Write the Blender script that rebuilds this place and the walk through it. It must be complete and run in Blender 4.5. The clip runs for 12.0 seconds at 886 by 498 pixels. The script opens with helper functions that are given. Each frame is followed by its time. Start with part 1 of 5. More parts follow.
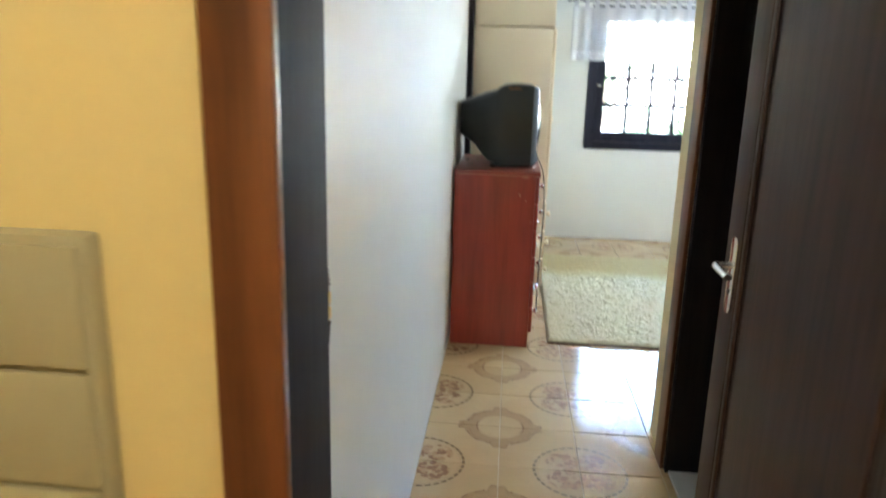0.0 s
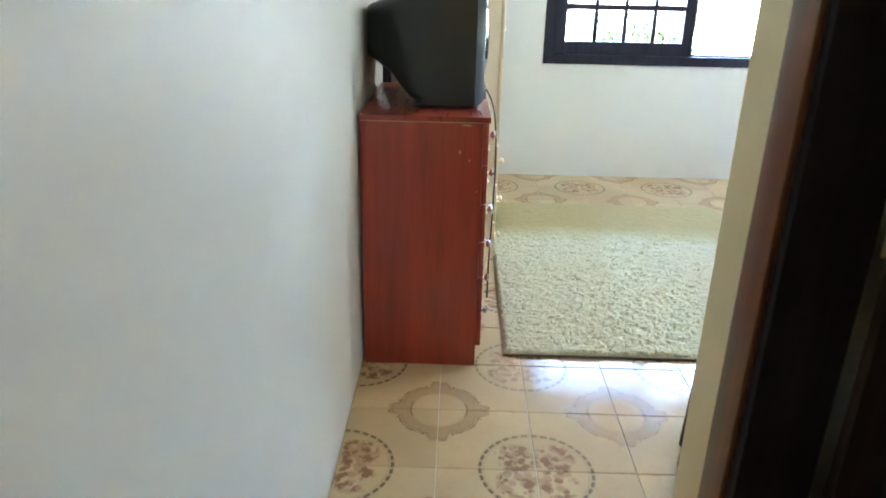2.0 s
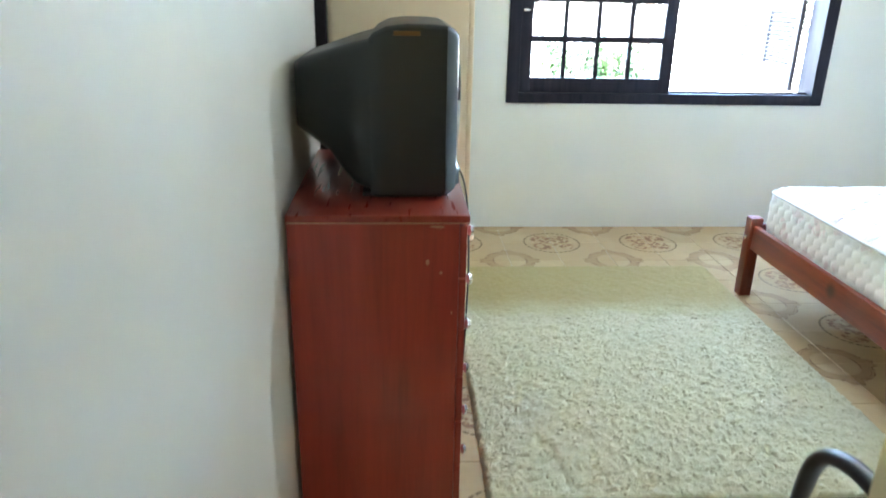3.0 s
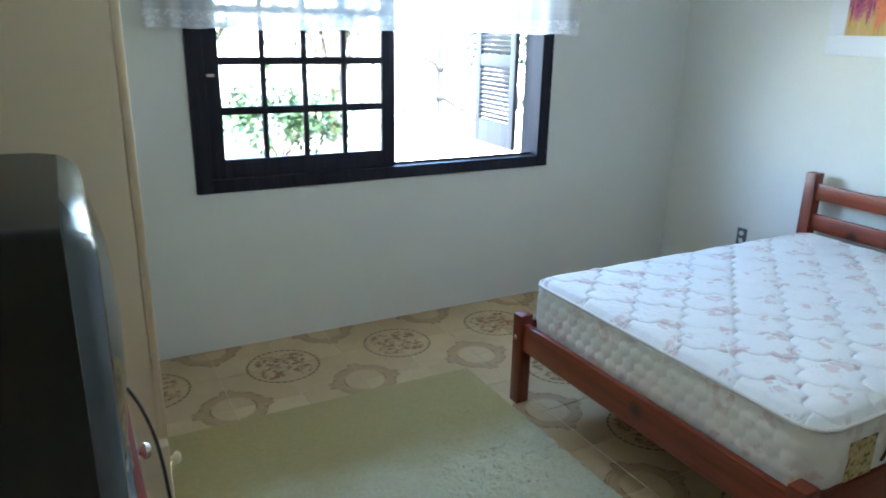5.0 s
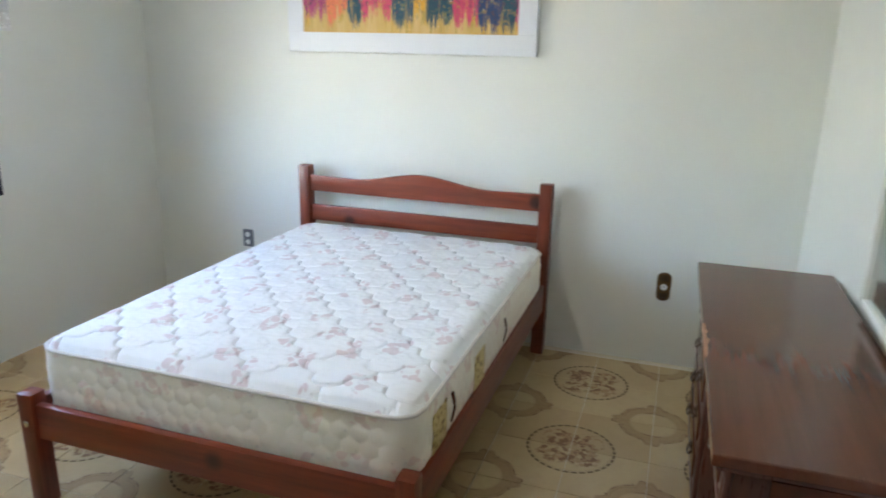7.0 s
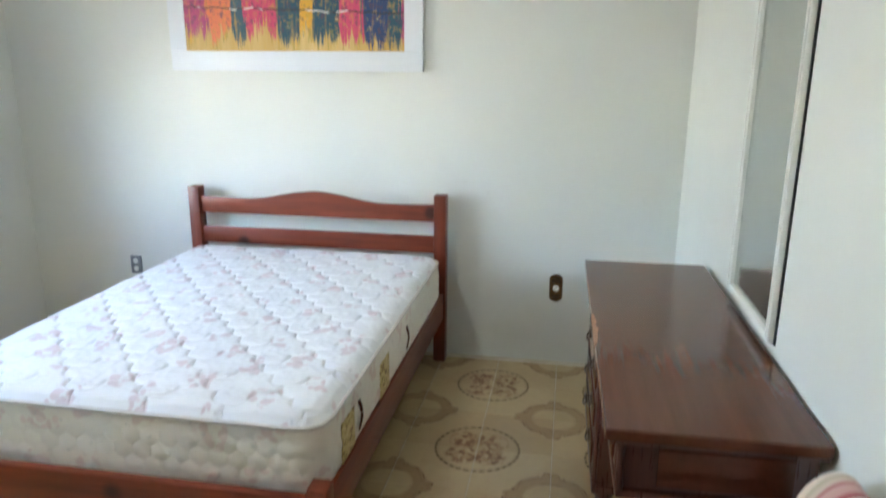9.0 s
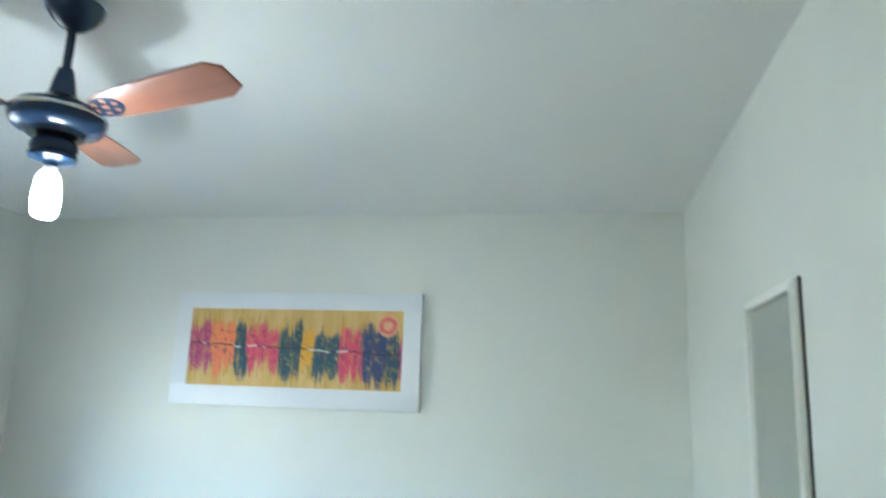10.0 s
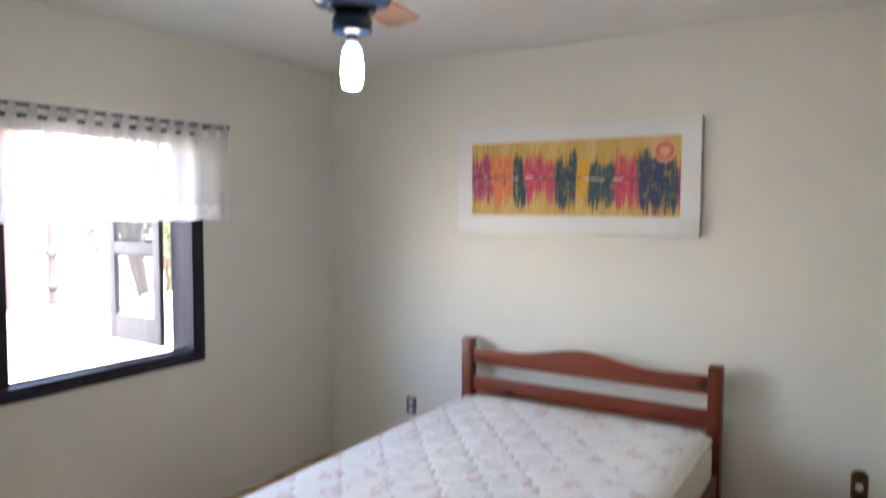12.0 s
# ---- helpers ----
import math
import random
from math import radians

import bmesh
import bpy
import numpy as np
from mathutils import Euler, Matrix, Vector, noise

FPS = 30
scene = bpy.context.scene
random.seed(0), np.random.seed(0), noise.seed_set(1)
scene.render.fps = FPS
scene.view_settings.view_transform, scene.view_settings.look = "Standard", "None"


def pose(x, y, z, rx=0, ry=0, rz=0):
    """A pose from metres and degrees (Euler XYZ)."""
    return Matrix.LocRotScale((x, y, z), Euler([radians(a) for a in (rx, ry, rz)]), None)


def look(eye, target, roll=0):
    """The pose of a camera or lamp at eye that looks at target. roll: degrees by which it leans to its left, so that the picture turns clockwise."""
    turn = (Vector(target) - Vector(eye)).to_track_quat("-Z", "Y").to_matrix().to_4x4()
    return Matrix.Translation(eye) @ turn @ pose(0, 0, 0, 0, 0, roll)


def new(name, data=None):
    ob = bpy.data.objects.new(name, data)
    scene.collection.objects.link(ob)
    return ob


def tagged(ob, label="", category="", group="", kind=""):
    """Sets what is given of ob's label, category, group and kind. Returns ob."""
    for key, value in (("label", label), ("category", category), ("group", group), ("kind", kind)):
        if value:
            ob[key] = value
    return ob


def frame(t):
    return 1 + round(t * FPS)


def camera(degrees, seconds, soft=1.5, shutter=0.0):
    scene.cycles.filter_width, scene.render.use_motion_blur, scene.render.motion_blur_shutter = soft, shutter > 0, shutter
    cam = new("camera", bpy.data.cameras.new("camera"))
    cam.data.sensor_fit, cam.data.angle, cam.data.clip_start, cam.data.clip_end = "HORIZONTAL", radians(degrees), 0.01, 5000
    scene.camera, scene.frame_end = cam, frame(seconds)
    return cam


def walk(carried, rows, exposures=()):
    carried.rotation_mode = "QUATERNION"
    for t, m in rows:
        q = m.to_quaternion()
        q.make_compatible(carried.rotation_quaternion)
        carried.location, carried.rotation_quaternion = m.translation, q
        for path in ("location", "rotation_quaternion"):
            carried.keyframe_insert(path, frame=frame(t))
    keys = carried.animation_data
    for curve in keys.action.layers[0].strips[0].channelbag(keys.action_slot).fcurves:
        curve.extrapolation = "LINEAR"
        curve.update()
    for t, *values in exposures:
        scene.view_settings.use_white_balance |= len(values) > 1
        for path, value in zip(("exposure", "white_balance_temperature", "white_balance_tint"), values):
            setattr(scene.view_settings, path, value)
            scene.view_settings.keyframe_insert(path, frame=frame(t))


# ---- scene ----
cam = camera(64.6, 12.0, soft=1.7, shutter=0.4)
PATH = [
    (0, (0.304, -2.502, 1.512), (0.128, -0.571, 1.022), 1.5),
    (0.2, (0.271, -2.299, 1.492), (0.162, -0.395, 0.89), 1.2),
    (0.4, (0.299, -2.173, 1.496), (0.18, -0.289, 0.836), 2.7),
    (0.5, (0.308, -2.073, 1.511), (0.191, -0.197, 0.827), 1.4),
    (1, (0.345, -1.802, 1.496), (0.235, 0.063, 0.782), 1.2),
    (1.5, (0.342, -1.513, 1.482), (0.265, 0.352, 0.763), 0.9),
    (2, (0.357, -1.184, 1.478), (0.327, 0.675, 0.739), 1.2),
    (2.5, (0.322, -0.802, 1.489), (0.309, 1.056, 0.75), 1.1),
    (2.7, (0.292, -0.635, 1.508), (0.338, 1.229, 0.784), 1.1),
    (4.3, (0.434, 0.248, 1.659), (0.855, 2.102, 1.038), 0.4),
    (4.5, (0.437, 0.36, 1.669), (1.049, 2.16, 1.051), 0.8),
    (5, (0.437, 0.604, 1.665), (1.349, 2.28, 1.065), 1.2),
    (5.5, (0.522, 0.751, 1.667), (1.591, 2.333, 1.07), 1.1),
    (6, (0.565, 0.91, 1.609), (1.972, 2.212, 1.038), 1.4),
    (6.5, (0.56, 0.941, 1.614), (2.25, 1.855, 1.057), 1.5),
    (7, (0.555, 0.974, 1.619), (2.374, 1.587, 1.06), 1.2),
    (8.8, (0.462, 1.0, 1.547), (2.361, 1.309, 1.0), 0.7),
    (9, (0.494, 0.96, 1.597), (2.401, 1.296, 1.094), 0.4),
    (9.5, (0.589, 0.886, 1.638), (2.548, 1.274, 1.53), 1.1),
    (10, (0.558, 0.928, 1.665), (2.481, 1.297, 2.073), 2.2),
    (10.5, (0.556, 0.972, 1.691), (2.377, 1.586, 2.248), 1.8),
    (10.8, (0.545, 0.953, 1.699), (2.283, 1.753, 2.283), 3.0),
    (11, (0.533, 0.968, 1.696), (2.241, 1.835, 2.271), 2.1),
    (11.3, (0.523, 0.974, 1.707), (2.232, 1.903, 2.216), 1.7),
    (11.5, (0.517, 0.978, 1.715), (2.225, 1.95, 2.088), 1.4),
    (12, (0.480, 0.960, 1.732), (2.177, 2.010, 1.606), 0.2),
]
walk(cam, [(t, look(eye, target, roll)) for t, eye, target, roll in PATH],
     exposures=[(0.0, 6.86, 6250, 9), (0.8, 7.10, 6300, 8), (1.5, 6.88, 6250, 8), (2.0, 6.84, 6200, 7), (2.7, 6.75, 6200, 6), (4.3, 6.06, 6050, 4), (4.5, 5.95, 6000, 4), (5.0, 5.25, 5900, 3), (5.5, 4.90, 5850, 3), (6.0, 4.82, 6050, 5), (6.5, 4.98, 6500, 9), (7.0, 5.55, 6900, 11), (8.8, 5.82, 6800, 11), (9.0, 5.67, 6800, 10), (9.6, 5.47, 6250, 3), (10.0, 5.47, 6000, 0), (11.0, 5.45, 6250, 6), (12.0, 5.10, 7650, 20)])

# ---- world, sun, exposure ----
world = bpy.data.worlds.new("sky")
scene.world = world
world.use_nodes = True
wn = world.node_tree.nodes
sky = wn.new("ShaderNodeTexSky")
sky.sky_type = "NISHITA"
sky.sun_disc = False
sky.sun_elevation = radians(58)
sky.sun_rotation = radians(200)
world.node_tree.links.new(sky.outputs["Color"], wn["Background"].inputs["Color"])
wn["Background"].inputs["Strength"].default_value = 0.15
sun = new("sun", bpy.data.lights.new("sun", "SUN"))
sun.data.energy = 2.4
sun.data.angle = radians(0.5)
sun.data.color = (1.0, 0.95, 0.87)
# the sun stands high behind the house, so none of it enters by the window
sun.matrix_world = look((0.0, 0.0, 9.0), (0.0 + 0.18, 0.5, 8.15))

# ---- materials ----


def mat(name, color=(0.8, 0.8, 0.8), rough=0.5, metal=0.0):
    m = bpy.data.materials.new(name)
    m.use_nodes = True
    b = m.node_tree.nodes["Principled BSDF"]
    b.inputs["Base Color"].default_value = (*color, 1)
    b.inputs["Roughness"].default_value = rough
    b.inputs["Metallic"].default_value = metal
    return m


class G:
    """A short way to write node graphs."""

    def __init__(self, m):
        self.m, self.t = m, m.node_tree
        self.b = m.node_tree.nodes["Principled BSDF"]

    def n(self, kind, **ins):
        node = self.t.nodes.new("ShaderNode" + kind)
        for key, v in ins.items():
            self.put(node.inputs[key.replace("_", " ")], v)
        return node

    def put(self, socket, v):
        if isinstance(v, bpy.types.NodeSocket):
            self.t.links.new(v, socket)
        else:
            socket.default_value = v

    def math(self, op, a, b=0.0, c=0.0):
        node = self.t.nodes.new("ShaderNodeMath")
        node.operation = op
        for i, v in enumerate((a, b, c)):
            self.put(node.inputs[i], v)
        return node.outputs[0]

    def coords(self, kind="Object", scale=(1, 1, 1), turn=(0, 0, 0)):
        c = self.t.nodes.new("ShaderNodeTexCoord")
        mp = self.t.nodes.new("ShaderNodeMapping")
        mp.inputs["Scale"].default_value = scale
        mp.inputs["Rotation"].default_value = [radians(a) for a in turn]
        self.t.links.new(c.outputs[kind], mp.inputs["Vector"])
        return mp.outputs[0]

    def where(self, scale=(1, 1, 1)):
        g = self.t.nodes.new("ShaderNodeNewGeometry")
        mp = self.t.nodes.new("ShaderNodeMapping")
        mp.inputs["Scale"].default_value = scale
        self.t.links.new(g.outputs["Position"], mp.inputs["Vector"])
        return mp.outputs[0]

    def noise(self, vec, scale, detail=4.0, rough=0.55):
        return self.n("TexNoise", Vector=vec, Scale=scale, Detail=detail, Roughness=rough).outputs[0]

    def ramp(self, fac, *stops):
        r = self.t.nodes.new("ShaderNodeValToRGB")
        self.put(r.inputs[0], fac)
        els = r.color_ramp.elements
        while len(els) < len(stops):
            els.new(0.5)
        for e, (p, col) in zip(els, stops):
            e.position = p
            e.color = (*col, 1) if len(col) == 3 else col
        return r.outputs[0]

    def mix(self, fac, a, b, blend="MIX"):
        node = self.t.nodes.new("ShaderNodeMix")
        node.data_type, node.blend_type = "RGBA", blend
        self.put(node.inputs["Factor"], fac)
        for i, v in ((6, a), (7, b)):
            self.put(node.inputs[i], (*v, 1) if isinstance(v, tuple) and len(v) == 3 else v)
        return node.outputs[2]

    def step(self, v, lo, hi):
        node = self.t.nodes.new("ShaderNodeMapRange")
        node.interpolation_type = "SMOOTHSTEP"
        for i, x in enumerate((v, lo, hi, 0.0, 1.0)):
            self.put(node.inputs[i], x)
        return node.outputs[0]

    def bump(self, height, strength=0.2, distance=0.01):
        node = self.n("Bump", Height=height, Strength=strength, Distance=distance)
        self.t.links.new(node.outputs[0], self.b.inputs["Normal"])

    def set(self, **ins):
        for key, v in ins.items():
            self.put(self.b.inputs[key.replace("_", " ")], v)


def paint(name, a, b, rough=0.72, bump=0.12):
    """Wall paint: two close shades in wide soft clouds, a fine roller grain, a few scuffs."""
    g = G(mat(name, a, rough))
    p = g.where()
    cloud = g.noise(p, 1.1, 5)
    fine = g.noise(p, 160, 3)
    lump = g.noise(p, 9, 4)
    col = g.mix(g.step(cloud, 0.35, 0.7), a, b)
    col = g.mix(g.step(g.noise(p, 5.0, 8, 0.7), 0.66, 0.8), col, tuple(x * 0.88 for x in b))
    g.set(Base_Color=col, Roughness=g.math("ADD", rough - 0.08, g.math("MULTIPLY", lump, 0.16)), Specular_IOR_Level=0.35)
    g.bump(g.math("ADD", g.math("MULTIPLY", fine, 0.5), lump), bump, 0.004)
    return g.m


def wood(name, dark, light, rough=0.35, along="Z", scale=1.0, knots=0.0, coat=0.0, spec=0.5):
    """Grained timber; the grain runs along one axis of the thing."""
    g = G(mat(name, light, rough))
    s = {"X": (0.9, 14, 14), "Y": (14, 0.9, 14), "Z": (14, 14, 0.9)}[along]
    p = g.coords("Object", tuple(x * scale for x in s))
    warp = g.noise(p, 0.8, 3)
    band = g.noise(p, 2.3, 6, 0.6)
    fine = g.noise(p, 11.0, 4, 0.6)
    f = g.math("ADD", g.math("MULTIPLY", band, 0.7), g.math("ADD", g.math("MULTIPLY", fine, 0.25), g.math("MULTIPLY", warp, 0.2)))
    col = g.ramp(f, (0.38, dark), (0.55, tuple((x + y) / 2 for x, y in zip(dark, light))), (0.75, light))
    if knots:
        k = g.n("TexVoronoi", Vector=g.coords("Object", (3.1, 3.1, 3.1)), Scale=1.0).outputs["Distance"]
        col = g.mix(g.step(k, knots, knots * 0.35), col, tuple(x * 0.35 for x in dark))
    g.set(Base_Color=col, Roughness=g.math("ADD", rough - 0.06, g.math("MULTIPLY", fine, 0.14)), Coat_Weight=coat, Coat_Roughness=0.12, Specular_IOR_Level=spec)
    g.bump(fine, 0.12, 0.002)
    return g.m


M = {}
M["wall"] = paint("white_wall_paint", (0.755, 0.755, 0.695), (0.72, 0.72, 0.66), 0.56)
M["ceiling"] = paint("ceiling_paint", (0.82, 0.82, 0.79), (0.80, 0.80, 0.77), 0.7, 0.06)
M["cream_wall"] = paint("cream_wall_paint", (0.74, 0.64, 0.40), (0.70, 0.60, 0.37))
M["yellow_wall"] = paint("yellow_hall_paint", (0.66, 0.53, 0.24), (0.61, 0.48, 0.21))
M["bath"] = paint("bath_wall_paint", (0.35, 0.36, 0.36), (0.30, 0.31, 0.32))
M["frame_dark"] = wood("dark_stained_window_wood", (0.012, 0.012, 0.022), (0.030, 0.029, 0.042), 0.55, spec=0.2)
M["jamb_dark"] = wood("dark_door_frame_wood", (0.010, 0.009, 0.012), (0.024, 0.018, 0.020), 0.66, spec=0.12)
M["trim_brown"] = wood("brown_door_trim_wood", (0.030, 0.008, 0.003), (0.19, 0.062, 0.018), 0.38, scale=0.45, coat=0.1)
M["door"] = wood("dark_door_wood", (0.022, 0.012, 0.009), (0.066, 0.034, 0.024), 0.45, scale=1.4, spec=0.25)
M["red_wood"] = wood("red_mahogany_laminate", (0.18, 0.021, 0.013), (0.33, 0.043, 0.024), 0.34, scale=0.55, coat=0.2)
M["red_top"] = wood("red_mahogany_top_laminate", (0.17, 0.022, 0.014), (0.28, 0.043, 0.026), 0.28, "Y", 0.55, coat=0.3)
M["chip"] = mat("bare_chipboard", (0.42, 0.24, 0.15), 0.8)
M["bed_y"] = wood("varnished_pine_crosswise", (0.125, 0.017, 0.005), (0.27, 0.046, 0.013), 0.36, "Y", 0.8, 0.16, 0.2)
M["bed_z"] = wood("varnished_pine_upright", (0.105, 0.014, 0.004), (0.23, 0.037, 0.011), 0.36, "Z", 0.8, 0.0, 0.2)
M["bed_x"] = wood("varnished_pine_lengthwise", (0.105, 0.014, 0.004), (0.23, 0.037, 0.011), 0.36, "X", 0.8, 0.12, 0.2)


M["vanity"] = wood("polished_mahogany", (0.098, 0.030, 0.014), (0.128, 0.041, 0.020), 0.13, "X", 0.9)
M["vanity_z"] = wood("dark_mahogany_carved", (0.045, 0.012, 0.008), (0.11, 0.030, 0.018), 0.28, "Z", 0.9, coat=0.5)
M["cream_wood"] = paint("cream_lacquer", (0.83, 0.70, 0.50), (0.80, 0.67, 0.47), 0.42, 0.04)
M["box_beige"] = paint("greyish_beige_panel", (0.36, 0.32, 0.19), (0.31, 0.275, 0.16), 0.6, 0.1)
M["chrome"] = mat("chrome", (0.72, 0.72, 0.72), 0.16, 1.0)
M["brass"] = mat("dull_brass", (0.30, 0.20, 0.07), 0.42, 1.0)
M["black_plastic"] = mat("black_plastic", (0.012, 0.012, 0.013), 0.38)
M["white_frame"] = paint("white_frame_lacquer", (0.76, 0.775, 0.79), (0.73, 0.745, 0.76), 0.4, 0.03)
M["mirror_frame"] = paint("cream_white_frame_lacquer", (0.84, 0.83, 0.77), (0.81, 0.80, 0.74), 0.4, 0.03)
M["mirror"] = mat("mirror_silver", (0.62, 0.65, 0.63), 0.17, 1.0)
M["bronze"] = mat("brown_bronze_plate", (0.16, 0.085, 0.03), 0.4, 0.4)
M["dark_bronze"] = mat("dark_bronze", (0.07, 0.045, 0.025), 0.4, 0.7)
M["gold"] = mat("gold_switch_key", (0.75, 0.48, 0.06), 0.3, 0.6)
M["grey_plate"] = mat("grey_plate", (0.16, 0.17, 0.19), 0.45)
M["white_plastic"] = mat("white_plastic", (0.75, 0.75, 0.72), 0.4)
M["marble"] = paint("white_marble", (0.78, 0.78, 0.76), (0.66, 0.66, 0.66), 0.2, 0.02)
M["grout"] = paint("pale_grout", (0.63, 0.55, 0.41), (0.54, 0.46, 0.34), 0.85, 0.2)
M["fan_blue"] = mat("navy_enamel", (0.014, 0.036, 0.085), 0.24)
M["concrete"] = paint("pale_concrete", (0.62, 0.61, 0.57), (0.52, 0.51, 0.48), 0.85, 0.3)
M["yard"] = paint("grey_yard_paving", (0.25, 0.24, 0.21), (0.20, 0.19, 0.165), 0.9, 0.3)
M["outer_wall"] = paint("white_outer_plaster", (0.78, 0.78, 0.75), (0.70, 0.70, 0.67), 0.8, 0.3)
M["pink"] = paint("maroon_column_paint", (0.088, 0.038, 0.042), (0.076, 0.032, 0.035), 0.8, 0.3)
M["grey_iron"] = mat("painted_iron", (0.020, 0.018, 0.018), 0.7)
M["shutter"] = wood("weathered_grey_shutter_wood", (0.055, 0.048, 0.052), (0.085, 0.075, 0.080), 0.6)
M["bark"] = wood("bark", (0.06, 0.04, 0.025), (0.14, 0.10, 0.07), 0.9)


def make_tv():
    g = G(mat("charcoal_tv_plastic", (0.02, 0.024, 0.026), 0.36))
    p = g.coords("Object")
    g.set(Base_Color=g.mix(g.noise(p, 3, 4), (0.014, 0.018, 0.020), (0.021, 0.026, 0.028)))
    g.bump(g.noise(p, 420, 2), 0.12, 0.001)
    return g.m


M["tv"] = make_tv()
M["bezel"] = mat("glossy_grey_bezel_plastic", (0.10, 0.12, 0.14), 0.16)
M["tv_glass"] = mat("dark_screen_glass", (0.02, 0.025, 0.025), 0.05)


def make_glass():
    g = G(mat("pane_glass", (1, 1, 1), 0.02))
    g.set(Transmission_Weight=1.0, IOR=1.45)
    g.b.inputs["Base Color"].default_value = (0.96, 0.98, 0.97, 1)
    return g.m


M["glass"] = make_glass()


def make_tile():
    """Glazed cream tile: round flower medallions and lobed cartouches that meet at every second joint, 0.32 m tiles."""
    g = G(mat("patterned_floor_tile", (0.6, 0.48, 0.32), 0.16))
    sep = g.n("SeparateXYZ", Vector=g.where())
    x, y = sep.outputs[0], sep.outputs[1]

    def cell(v, shift):
        return g.math("SUBTRACT", g.math("FLOORED_MODULO", g.math("ADD", v, 0.32 + shift), 0.64), 0.32)

    def polar(shift):
        a, b = cell(x, shift), cell(y, shift)
        r = g.math("SQRT", g.math("ADD", g.math("MULTIPLY", a, a), g.math("MULTIPLY", b, b)))
        return a, b, r, g.math("ARCTAN2", b, a)

    def band(v, mid, half, soft=0.002):
        d = g.math("ABSOLUTE", g.math("SUBTRACT", v, mid))
        return g.step(d, half + soft, half - soft)

    pos = g.where()
    a, b, r, th = polar(0.0)
    dash = g.step(g.math("SINE", g.math("MULTIPLY", th, 34.0)), -0.75, -0.35)
    ring = g.math("MULTIPLY", band(r, 0.180, 0.0058), g.math("ADD", g.math("MULTIPLY", dash, 0.75), 0.2))
    ring = g.math("MAXIMUM", ring, g.math("MULTIPLY", band(r, 0.168, 0.0012, 0.001), 0.35))
    leaf = g.n("TexVoronoi", Vector=pos, Scale=38.0).outputs["Distance"]
    leaf = g.step(leaf, 0.70, 0.50)
    clump = g.step(g.noise(pos, 24, 2), 0.44, 0.55)
    qa = g.math("SUBTRACT", g.math("ABSOLUTE", a), 0.062)
    qb = g.math("SUBTRACT", g.math("ABSOLUTE", b), 0.062)
    qr = g.math("SQRT", g.math("ADD", g.math("MULTIPLY", qa, qa), g.math("MULTIPLY", qb, qb)))
    spray = g.step(g.math("ADD", qr, g.math("MULTIPLY", g.noise(pos, 40, 3), 0.03)), 0.092, 0.074)
    flower = g.math("MULTIPLY", g.math("MULTIPLY", leaf, spray), g.math("ADD", g.math("MULTIPLY", clump, 0.35), 0.6))
    ca, cb, cr, ct = polar(0.32)
    # a round band with a notched tab at each of its four ends
    quarter = g.math("ABSOLUTE", g.math("SINE", g.math("MULTIPLY", ct, 2.0)))
    tab = g.math("MULTIPLY", g.step(quarter, 0.56, 0.24), 0.036)
    notch = g.math("MULTIPLY", g.step(quarter, 0.12, 0.0), -0.010)
    lobes = g.math("ADD", g.math("MULTIPLY", g.math("COSINE", g.math("MULTIPLY", ct, 4.0)), -0.006), g.math("ADD", tab, notch))
    edge = g.math("ADD", lobes, 0.1505)
    rel = g.math("SUBTRACT", cr, edge)
    outline = g.math("MULTIPLY", band(rel, 0.0, 0.0035), g.math("ADD", 0.45, g.math("MULTIPLY", g.step(g.math("SINE", g.math("MULTIPLY", ct, 16.0)), -0.4, 0.5), 0.55)))
    outline2 = g.math("MULTIPLY", band(rel, -0.013, 0.0018, 0.0015), 0.6)
    inner = g.math("MULTIPLY", band(cr, 0.102, 0.0032), g.step(g.math("COSINE", g.math("MULTIPLY", ct, 2.0)), 0.45, 0.85))
    inner2 = g.math("MULTIPLY", band(cr, 0.096, 0.0012, 0.001), 0.35)
    spike = g.math("MULTIPLY", band(rel, 0.004, 0.007), band(quarter, 0.63, 0.035, 0.02))
    outline = g.math("MAXIMUM", outline, spike)
    fill = g.math("MULTIPLY", g.step(rel, 0.0, -0.004), g.step(cr, 0.099, 0.105))
    shade = g.step(g.noise(pos, 60, 3), 0.35, 0.65)
    cloud = g.noise(pos, 3.2, 5)
    mott = g.noise(pos, 26, 4)
    info = g.n("ObjectInfo").outputs["Random"]
    base = g.mix(g.step(g.math("ADD", g.math("MULTIPLY", cloud, 0.7), g.math("MULTIPLY", info, 0.3)), 0.3, 0.75), (0.49, 0.350, 0.185), (0.57, 0.425, 0.240))
    base = g.mix(g.math("MULTIPLY", g.step(mott, 0.45, 0.75), 0.25), base, (0.43, 0.31, 0.17))
    tan = g.mix(g.math("ADD", 0.35, g.math("MULTIPLY", shade, 0.3)), (0.42, 0.285, 0.145), (0.31, 0.195, 0.095))
    col = g.mix(g.math("MULTIPLY", fill, 0.72), base, tan)
    lines = g.math("MAXIMUM", g.math("MAXIMUM", outline, outline2), g.math("MAXIMUM", inner, inner2))
    col = g.mix(g.math("MULTIPLY", lines, 0.88), col, (0.23, 0.135, 0.075))
    col = g.mix(g.math("MULTIPLY", ring, 0.95), col, (0.15, 0.105, 0.055))
    col = g.mix(g.math("MULTIPLY", flower, 0.88), col, g.mix(clump, (0.34, 0.18, 0.09), (0.21, 0.10, 0.052)))
    inked = g.math("MAXIMUM", g.math("MULTIPLY", fill, 0.6), g.math("MAXIMUM", flower, ring))
